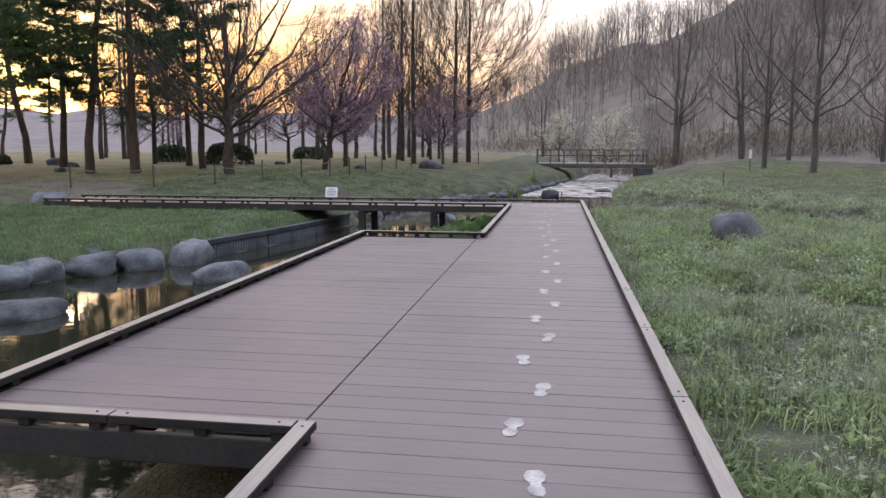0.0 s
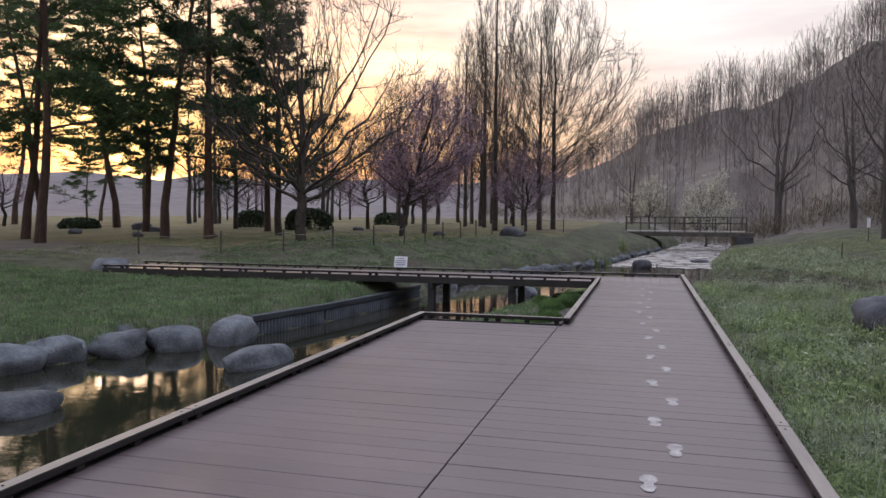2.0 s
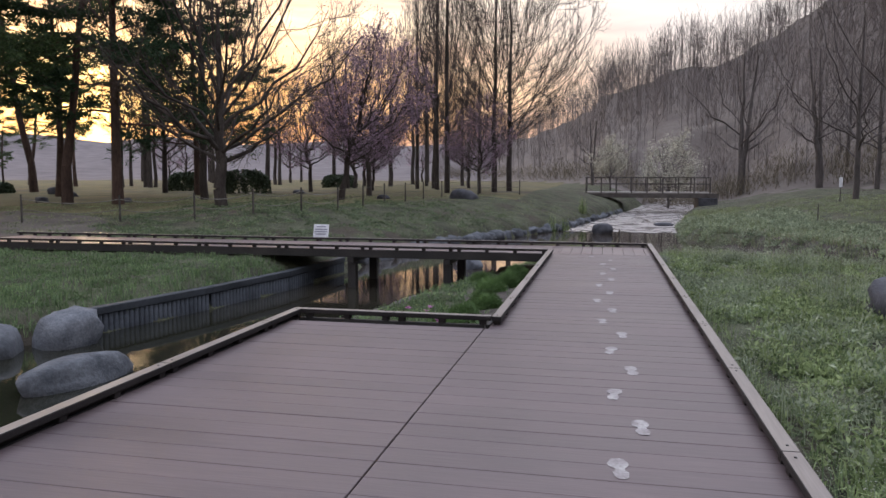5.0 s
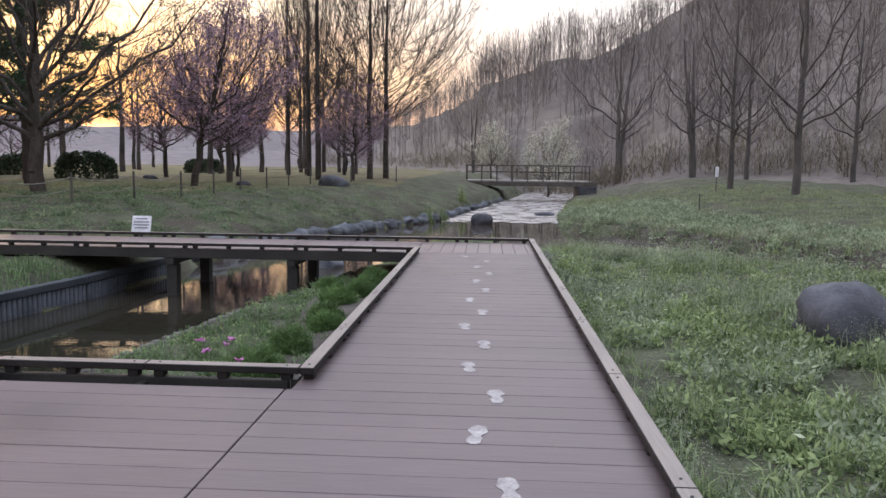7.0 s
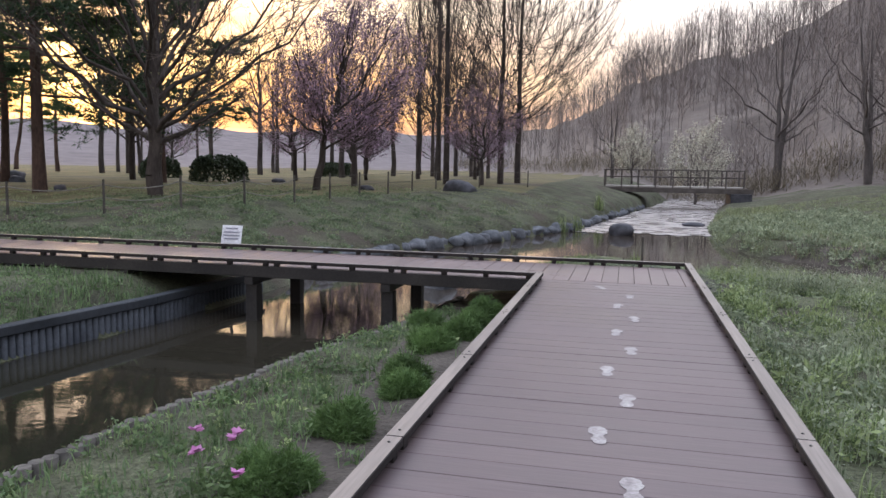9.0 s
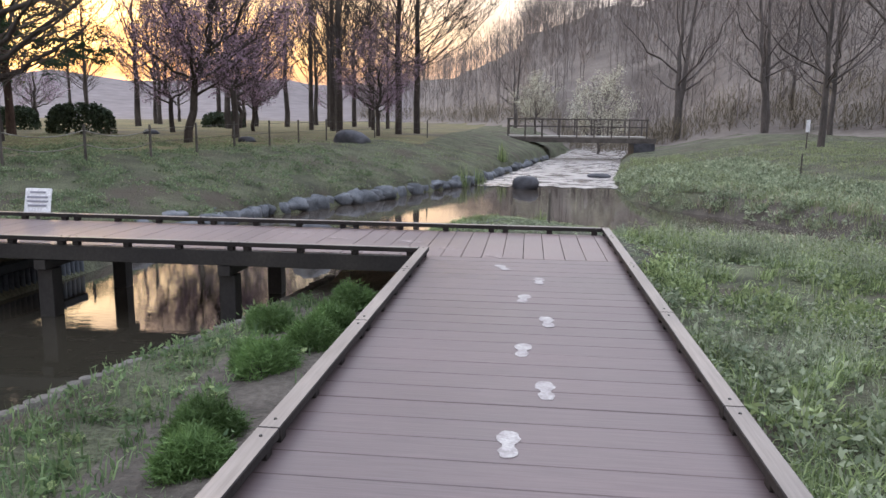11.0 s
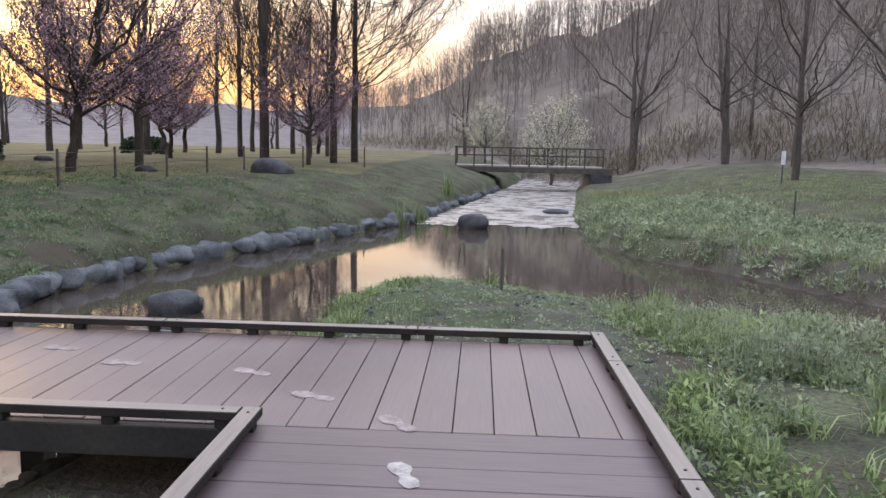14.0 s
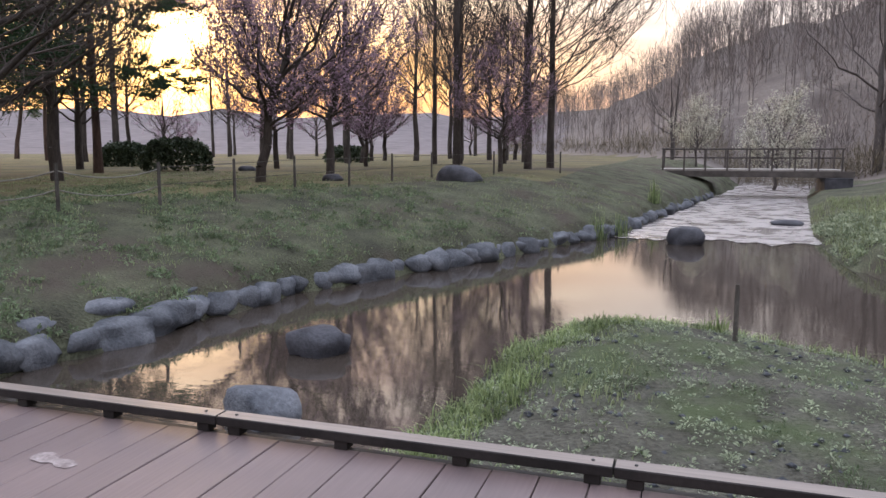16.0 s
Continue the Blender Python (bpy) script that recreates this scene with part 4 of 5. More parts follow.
# ---- stones ----
def stone(name, label, x, y, z, sx, sy, sz, seed, mat, turn=0, group="bank stones", flat=0.0, lump=0.24, facet=0.8):
    """A water-worn stone: a lumpy ball, flattened below, smooth on top."""
    bm = bmesh.new()
    bmesh.ops.create_icosphere(bm, subdivisions=3, radius=1)
    facets = random.Random(int(seed * 977) + 5)
    cuts = [(Vector([facets.gauss(0, 1) for _ in range(3)]).normalized(), facets.uniform(0.62, 0.9)) for _ in range(9)]
    for v in bm.verts:
        d = v.co.normalized()
        k = 1 + lump * noise.noise(d * 1.1 + Vector((seed * 3.7, seed, 0))) + 0.5 * lump * noise.noise(d * 2.6 + Vector((seed, 5.2, seed))) + 0.05 * noise.noise(d * 6 + Vector((seed, 1, 2)))
        v.co = d * k
        for way, reach in cuts:
            over = v.co.dot(way) - reach
            if over > 0:
                v.co -= way * over * facet
        if v.co.z > 0.72:
            v.co.z = 0.72 + (v.co.z - 0.72) * (0.5 - 0.3 * flat)
        v.co = Vector((v.co.x * sx, v.co.y * sy, v.co.z * sz))
    for f in bm.faces:
        f.smooth = True
    ob = part(name, bm, mat)
    ob.matrix_basis = pose(x, y, z, 0, 0, turn)
    return tagged(ob, label, "stone", group)


def stones():
    rng = random.Random(3)
    line = [p for p in LEFT if 24.5 <= p[1] <= 62]
    pts = []
    for (ax, ay), (bx, by) in zip(line, line[1:]):
        k = math.hypot(bx - ax, by - ay)
        d = 0.0
        while d < k:
            pts.append((ax + (bx - ax) * d / k, ay + (by - ay) * d / k, math.degrees(math.atan2(by - ay, bx - ax))))
            d += rng.uniform(0.34, 0.66) * (1 if ay < 42 else 1.8)
    for i, (x, y, a) in enumerate(pts):
        s = rng.uniform(0.68, 1.25)
        stone("stone", "rounded grey bank stone at the water's edge", x - 0.06 + rng.uniform(-0.08, 0.06), y, WATER_Z + 0.12 + rng.uniform(-0.04, 0.05), 0.4 * s, 0.28 * s, 0.25 * s * rng.uniform(0.8, 1.1), i + 1, M_STONE, a + rng.uniform(-25, 25), lump=0.4)
        if rng.random() < 0.45 and y < 40:
            stone("stone", "rounded grey bank stone set above the waterline", x - 0.36, y + 0.2, WATER_Z + 0.33, 0.32 * s, 0.22 * s, 0.16 * s, i + 101, M_STONE, a + rng.uniform(-35, 35), lump=0.4)
    for x, y, sx, sy, sz, t in ((-9.3, 10.9, 0.75, 0.5, 0.45, 20), (-8.9, 11.9, 0.55, 0.42, 0.42, 60), (-8.35, 12.75, 0.55, 0.45, 0.42, 40), (-7.75, 13.55, 0.6, 0.42, 0.45, 50), (-7.2, 14.45, 0.55, 0.5, 0.52, 70), (-9.6, 9.9, 0.6, 0.5, 0.4, 90), (-9.4, 8.6, 0.55, 0.45, 0.42, 90), (-8.6, 13.2, 0.25, 0.22, 0.5, 0), (-9.5, 7.2, 0.6, 0.5, 0.4, 80)):
        stone("stone", "large grey boulder edging the grassy bank", x, y, WATER_Z + 0.1, sx * 0.95, sy * 0.98, sz * 0.88, x * 7, M_STONE, t, lump=0.5, facet=0.85)
    stone("boulder", "long smooth grey boulder lying in the stream", -5.68, 12.63, WATER_Z + 0.08, 0.8, 0.36, 0.28, 4.3, M_STONE, 62, "stream boulders")
    stone("boulder", "flat pale grey boulder lying in the stream", -7.06, 9.05, WATER_Z + 0.04, 0.72, 0.4, 0.26, 8.8, M_STONE, 50, "stream boulders", 1)
    stone("boulder", "dark rounded boulder standing in the pond", -3.7, 26.8, WATER_Z + 0.08, 0.4, 0.32, 0.3, 2.9, M_STONE_DARK, 10, "stream boulders", lump=0.5)
    stone("boulder", "smooth grey boulder in the pond beside the deck", -3.15, 24.7, WATER_Z + 0.06, 0.4, 0.3, 0.27, 6.1, M_STONE, -20, "stream boulders")
    stone("boulder", "dark domed boulder at the foot of the riffle", 0.25, 39.1, WATER_Z + 0.1, 0.46, 0.4, 0.42, 7.7, M_STONE_DARK, 0, "stream boulders")
    stone("boulder", "low dark stone in the riffle", 3.3, 45.5, WATER_Z + 0.05, 0.6, 0.3, 0.16, 3.3, M_STONE_DARK, 0, "stream boulders")
    stone("boulder", "large dark grey boulder in the weeds", 4.36, 16.1, -0.3, 0.56, 0.48, 0.62, 9.4, M_STONE_DARK, 15, "meadow boulders", lump=0.62, facet=0.35)
    stone("boulder", "pale grey boulder at the end of the boardwalk", -15.5, 21.3, -0.05, 0.75, 0.5, 0.36, 5.5, M_STONE, 10, "meadow boulders")
    for x, y, s in ((-31.5, 43.9, 0.75), (-28.2, 40.6, 0.55), (-6.6, 41.6, 0.75), (-10.4, 40.6, 0.35), (-24, 33.6, 0.4), (-30.3, 36.5, 0.5), (-17.6, 47.0, 0.4), (-20, 34, 0.35)):
        stone("boulder", "dark rounded garden rock on the lawn", x, y, float(ground_z(x, y)) + 0.1 * s, s, 0.75 * s, 0.6 * s, x, M_STONE_DARK, y * 9, "lawn rocks")


stones()


# ---- retaining board and edging ----
def retaining():
    pts = [p for p in LEFT if 14.8 <= p[1] <= 23.2]
    wall = tagged(empty("retaining_wall"), "dark cap rail, deepened to include its shadow, over a row of grey stakes holding the bank", "retaining wall", kind="structure")
    rng = random.Random(6)

    def post_mesh(radius, height):
        bm = bmesh.new()
        bmesh.ops.create_cone(bm, cap_ends=True, segments=8, radius1=radius, radius2=radius * 0.96, depth=height, matrix=Matrix.Translation((0, 0, height / 2)))
        for f in bm.faces:
            f.smooth = abs(f.normal.z) < 0.5
        me = bpy.data.meshes.new("stake")
        bm.to_mesh(me)
        bm.free()
        return me

    stake, short = post_mesh(0.05, 0.4 - WATER_Z - 0.56), post_mesh(0.057, 0.3 - WATER_Z - 0.57)
    for (ax, ay), (bx, by) in zip(pts, pts[1:]):
        a, k = math.atan2(by - ay, bx - ax), math.hypot(bx - ax, by - ay)
        m = Matrix.Translation((ax, ay, 0)) @ Matrix.Rotation(a, 4, "Z")
        bm = bmesh.new()
        box(bm, 0, 0.02, WATER_Z - 0.4, k, 0.065, -0.56, 0.004)
        part("board", bm, M_WALL, wall).matrix_basis = m
        # cap rail drawn deep and dark, taking in the shadow band below its overhang
        bm = bmesh.new()
        box(bm, -0.01, -0.10, -0.555, k + 0.01, 0.07, -0.435, 0.012)
        part("cap_rail", bm, M_WALL, wall).matrix_basis = m
        d = 0.07
        while d < k - 0.03:
            part_of = hang("stake", stake, M_STAKE, wall)
            part_of.matrix_basis = m @ Matrix.Translation((d, -0.03, WATER_Z - 0.4)) @ Matrix.Rotation(rng.uniform(0, 6), 4, "Z")
            d += 0.1
    edge = tagged(empty("bank_edging"), "row of short weathered stakes edging the planted strip", "edging", kind="structure")
    pts = [(-3.6, 13.2), (-3.42, 15.3), (-3.0, 17.9), (-2.4, 20.2), (-2.15, 22.2)]
    for (ax, ay), (bx, by) in zip(pts, pts[1:]):
        k, d = math.hypot(bx - ax, by - ay), 0.05
        while d < k:
            ob = hang("stake", short, M_EDGE_LOG, edge)
            ob.matrix_basis = Matrix.Translation((ax + (bx - ax) * d / k, ay + (by - ay) * d / k, WATER_Z - 0.3 + rng.uniform(-0.015, 0.015))) @ Matrix.Rotation(rng.uniform(0, 6), 4, "Z")
            d += 0.112


retaining()


# ---- footbridge ----
def footbridge():
    root = tagged(empty("footbridge"), "small dark wooden footbridge with post-and-rail parapets", "bridge")
    M_W = varied("weathered_bridge_timber", (0.06, 0.052, 0.048), (0.13, 0.114, 0.104), 2, 0.85, 20, 0.3, 0.01, (1, 1, 1))
    M_C = varied("pale_bridge_deck", (0.26, 0.24, 0.22), (0.42, 0.39, 0.36), 2, 0.85, 20)
    x0, x1, y, z = -1.2, 7.8, 62.0, 0.66

    def piece(name, *b, mat=M_W):
        bm = bmesh.new()
        box(bm, *b, 0.012)
        return part(name, bm, mat, root)

    piece("deck", x0, y, z - 0.10, x1, y + 2.4, z, mat=M_C)
    for yy in (y - 0.05, y + 2.25):
        piece("girder", x0 - 0.2, yy, z - 0.42, x1 + 0.5, yy + 0.2, z - 0.11)
        for i in range(9):
            xx = x0 + 0.1 + (x1 - x0 - 0.2) * i / 8
            piece("post", xx - 0.045, yy + 0.03, z - 0.1, xx + 0.045, yy + 0.12, z + 1.02)
        piece("top_rail", x0, yy + 0.02, z + 1.025, x1, yy + 0.14, z + 1.09)
        piece("mid_rail", x0, yy + 0.05, z + 0.55, x1, yy + 0.11, z + 0.63)
    for xx in (x0 - 0.6, x1 - 0.9):
        piece("abutment", xx, y - 0.3, WATER_Z - 0.5, xx + 1.3, y + 2.7, z - 0.43, mat=M_STONE_DARK)


footbridge()


# ---- fence, sign and posts ----
def small_things():
    M_POST = varied("fence_post", (0.05, 0.045, 0.04), (0.11, 0.1, 0.09), 4, 0.85, 30)
    M_ROPE = varied("weathered_rope", (0.16, 0.15, 0.13), (0.28, 0.27, 0.24), 6, 0.9, 60)
    fence = tagged(empty("wire_fence"), "low wire fence on thin dark posts along the lawn", "fence")
    line = [(-17.5, 25.2), (-14.6, 26.0), (-12.6, 27.0), (-11.1, 28.1), (-9.9, 29.3), (-9.2, 31.0), (-8.9, 33.0), (-8.7, 35.2), (-8.5, 37.8), (-8.3, 40.4), (-8.0, 43.2), (-6.6, 46.2), (-4.6, 49.0)]
    for (x, y), nxt in zip(line, line[1:] + [None]):
        z = float(ground_z(x, y))
        bm = bmesh.new()
        bmesh.ops.create_cone(bm, cap_ends=True, segments=7, radius1=0.036, radius2=0.03, depth=1.1, matrix=Matrix.Translation((x, y, z + 0.3)))
        part("post", bm, M_POST, fence)
        if nxt:
            z2 = float(ground_z(*nxt))
            if x < -9.5:
                for h in (0.72, 0.4):
                    a, b = Vector((x, y, z + h)), Vector((*nxt, z2 + h))
                    pts = [a.lerp(b, i / 8) - Vector((0, 0, 0.14 * 4 * (i / 8) * (1 - i / 8))) for i in range(9)]
                    hang("rope", arrays("rope", *prisms([(tuple(p), tuple(q), 0.013, 0.013, 5) for p, q in zip(pts, pts[1:])]), True), M_ROPE, fence, "sagging pale rope")
                continue
            for h in (0.75, 0.42):
                bm = bmesh.new()
                a, b = Vector((x, y, z + h)), Vector((*nxt, z2 + h))
                bmesh.ops.create_cone(bm, cap_ends=True, segments=4, radius1=0.007, radius2=0.007, depth=(b - a).length, matrix=Matrix.Translation((a + b) / 2) @ (b - a).to_track_quat("Z", "Y").to_matrix().to_4x4())
                part("wire", bm, M_POST, fence)
    M_SIGN = varied("white_notice_board", (0.62, 0.62, 0.66), (0.78, 0.78, 0.82), 5, 0.5)
    M_INK = varied("grey_ink", (0.2, 0.2, 0.25), (0.3, 0.3, 0.35), 5, 0.6)
    sign = tagged(empty("notice_sign", -6.64, 22.8, -0.1), "small tilted white notice sign with grey print on a stake", "sign")
    bm = bmesh.new()
    box(bm, -0.2, -0.012, 0.12, 0.2, 0.012, 0.5, 0.006)
    part("panel", bm, M_SIGN, sign).rotation_euler = (radians(-14), 0, 0)
    for i, (w, z) in enumerate(((0.24, 0.44), (0.32, 0.37), (0.32, 0.31), (0.28, 0.25))):
        bm = bmesh.new()
        box(bm, -w / 2, -0.018, z - 0.014, w / 2, -0.0125, z + 0.014)
        part("print_bar", bm, M_INK, sign).rotation_euler = (radians(-14), 0, 0)
    bm = bmesh.new()
    box(bm, -0.025, 0.014, -0.4, 0.025, 0.05, 0.4, 0.005)
    part("stake", bm, M_POST, sign).rotation_euler = (radians(-14), 0, 0)
    for x, y, h, n in ((0.75, 27.6, 0.6, "stake"), (8.2, 35.8, 0.75, "stake"), (11.7, 45.6, 1.1, "marker_post")):
        z = float(ground_z(x, y))
        bm = bmesh.new()
        bmesh.ops.create_cone(bm, cap_ends=True, segments=7, radius1=0.028, radius2=0.022, depth=h + 0.3, matrix=Matrix.Translation((x, y, z + h / 2 - 0.15)))
        ob = tagged(part(n + "_post" if n == "stake" else n, bm, M_POST), "thin weathered wooden stake standing in the grass", "stake", "stakes")
        if n == "marker_post":
            bm = bmesh.new()
            box(bm, x - 0.08, y - 0.045, z + 0.75, x + 0.08, y - 0.025, z + 1.25, 0.005)
            part("plate", bm, M_SIGN, ob, "white marker plate")


small_things()


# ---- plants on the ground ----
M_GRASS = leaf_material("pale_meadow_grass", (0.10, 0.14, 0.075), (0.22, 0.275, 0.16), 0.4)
M_WEED = leaf_material("fresh_weed_leaves", (0.085, 0.125, 0.05), (0.36, 0.43, 0.2), 0.4)
M_WEED_PALE = leaf_material("grey_green_weeds", (0.13, 0.17, 0.10), (0.41, 0.45, 0.31), 0.4)
M_GRASS_DARK = leaf_material("bank_grass_green", (0.08, 0.132, 0.06), (0.205, 0.28, 0.13), 0.4)
M_BANK_GRASS = leaf_material("light_bank_grass", (0.16, 0.195, 0.1), (0.32, 0.36, 0.2), 0.4)
M_SEED = leaf_material("pale_seed_heads", (0.33, 0.34, 0.27), (0.5, 0.49, 0.42), 0.4)
M_BUSH = leaf_material("cushion_plant", (0.07, 0.125, 0.04), (0.145, 0.23, 0.08), 0.3)
M_HEDGE = leaf_material("clipped_shrub_leaves", (0.03, 0.045, 0.025), (0.07, 0.09, 0.05), 0.15)
M_PINK = leaf_material("pink_petals", (0.45, 0.16, 0.36), (0.6, 0.28, 0.52), 0.3)
M_STRAW = leaf_material("dry_stalks", (0.20, 0.165, 0.12), (0.34, 0.29, 0.22), 0.2)


def blades(rng, base, height, width, lean):
    """Bent grass blades, three triangles each, from the places given."""
    k = len(base)
    a = rng.uniform(0, 2 * np.pi, k)
    out = np.stack([np.cos(a), np.sin(a), np.zeros(k)], 1)
    side = np.stack([-np.sin(a), np.cos(a), np.zeros(k)], 1)
    h, w, s = (height * rng.uniform(0.55, 1.25, k))[:, None], (width * rng.uniform(0.6, 1.3, k))[:, None], (lean * rng.uniform(0.1, 1.2, k))[:, None]
    up = np.array([[0, 0, 1.0]])
    mid, tip = base + up * h * 0.6 + out * h * s * 0.35, base + up * h * (1 - 0.3 * s) + out * h * s
    V = np.stack([base - side * w / 2, base + side * w / 2, mid - side * w * 0.4, mid + side * w * 0.4, tip], 1).reshape(-1, 3)
    i = np.arange(k)[:, None] * 5
    F = np.stack([i + [0, 1, 3], i + [0, 3, 2], i + [2, 3, 4]], 1).reshape(-1, 3)
    return V, F


def field(rng, x0, x1, y0, y1, count, fade=None):
    """Random places on land in a rectangle, off the boardwalk, with a slow noise value for each."""
    x, y = rng.uniform(x0, x1, count), rng.uniform(y0, y1, count)
    off = ~((x > DECK_L - 0.1) & (x < DECK_R + 0.12) & (y < CROSS_END + 0.1)) & ~((x > CROSS_L) & (x < DECK_R) & (y > DECK_END - 0.1) & (y < CROSS_END + 0.12)) & ~((x > WIDE_L - 0.1) & (x < 0) & (y > WIDE_Y0 - 0.1) & (y < WIDE_Y1 + 0.1))
    off &= shore_distance(x, y) > 0.06
    if x0 == -1.7:
        off &= (x > DECK_R + 0.12) | (y > CROSS_END)
    if fade is not None:
        off &= rng.random(count) < fade(x, y)
    x, y = x[off], y[off]
    v = np.array([noise.noise((p * 0.8, q * 0.8, 3.1)) + 0.6 * noise.noise((p * 2.3, q * 2.3, 7.7)) for p, q in zip(x, y)])
    return x, y, v


def tufts(rng, x, y, each, spread):
    z = ground_z(x, y) - 0.01
    c = np.repeat(np.stack([x, y, z], 1), each, 0)
    return c + np.concatenate([rng.normal(0, spread, (len(c), 2)), np.zeros((len(c), 1))], 1)


def rosettes(rng, x, y, leaves, length):
    """Broad-leaved weeds: leaves that fan out and up from one root."""
    z = ground_z(x, y)
    c = np.repeat(np.stack([x, y, z], 1), leaves, 0)
    k = len(c)
    size = np.repeat(rng.uniform(0.6, 1.4, len(x)), leaves)[:, None]
    a, e = rng.uniform(0, 2 * np.pi, k), rng.uniform(0.25, 1.2, k)
    d = np.stack([np.cos(a) * np.cos(e), np.sin(a) * np.cos(e), np.sin(e)], 1)
    s = np.stack([-np.sin(a), np.cos(a), np.zeros(k)], 1)
    L = (length * rng.uniform(0.6, 1.2, k))[:, None] * size
    c = c + [0, 0, 0.02] + d * 0.02
    tip = c + d * L - [0, 0, 1] * L * 0.25
    mid = c + d * L * 0.55
    V = np.stack([c, mid + s * L * 0.22, tip, mid - s * L * 0.22], 1).reshape(-1, 3)
    return V, np.arange(k * 4).reshape(-1, 4)


def herbs(rng, x, y, radius, height, leaves, size):
    """Bushy clumps: small leaves set over a rounded mound."""
    k = len(x) * leaves
    d = rng.normal(0, 1, (k, 3))
    d[:, 2] = np.abs(d[:, 2])
    d /= np.linalg.norm(d, axis=1, keepdims=True)
    r, h = np.repeat(radius, leaves)[:, None], np.repeat(height, leaves)[:, None]
    c = np.repeat(np.stack([x, y, ground_z(x, y)], 1), leaves, 0)
    c = c + d * np.concatenate([r, r, h], 1) * rng.uniform(0.45, 1.1, (k, 1))
    a = d * 0.7 + rng.normal(0, 0.55, (k, 3))
    a /= np.linalg.norm(a, axis=1, keepdims=True)
    b = np.cross(a, d + rng.normal(0, 0.3, (k, 3)))
    b /= np.linalg.norm(b, axis=1, keepdims=True) + 1e-9
    s = size * rng.uniform(0.6, 1.7, (k, 1))
    V = np.stack([c - a * s, c - b * s * 0.5, c + a * s * 1.5, c + b * s * 0.5], 1).reshape(-1, 3)
    return V, np.arange(k * 4).reshape(-1, 4)


def herbs_at(rng, radius, height, leaves, size):
    """One bushy clump of small leaves at the origin."""
    d = rng.normal(0, 1, (leaves, 3))
    d[:, 2] = np.abs(d[:, 2])
    d /= np.linalg.norm(d, axis=1, keepdims=True)
    c = d * [radius, radius, height] * rng.uniform(0.3, 1.0, (leaves, 1))
    a = d * 0.7 + rng.normal(0, 0.55, (leaves, 3))
    a /= np.linalg.norm(a, axis=1, keepdims=True)
    b = np.cross(a, d + rng.normal(0, 0.3, (leaves, 3)))
    b /= np.linalg.norm(b, axis=1, keepdims=True) + 1e-9
    k = size * rng.uniform(0.6, 1.5, (leaves, 1))
    V = np.stack([c - a * k, c - b * k * 0.5, c + a * k * 1.4, c + b * k * 0.5], 1).reshape(-1, 3)
    return V, np.arange(leaves * 4).reshape(-1, 4)


def stuff(name, label, V, F, mat, category="grass"):
    return tagged(hang(name, arrays(name, V, F), mat), label, category, kind="stuff")


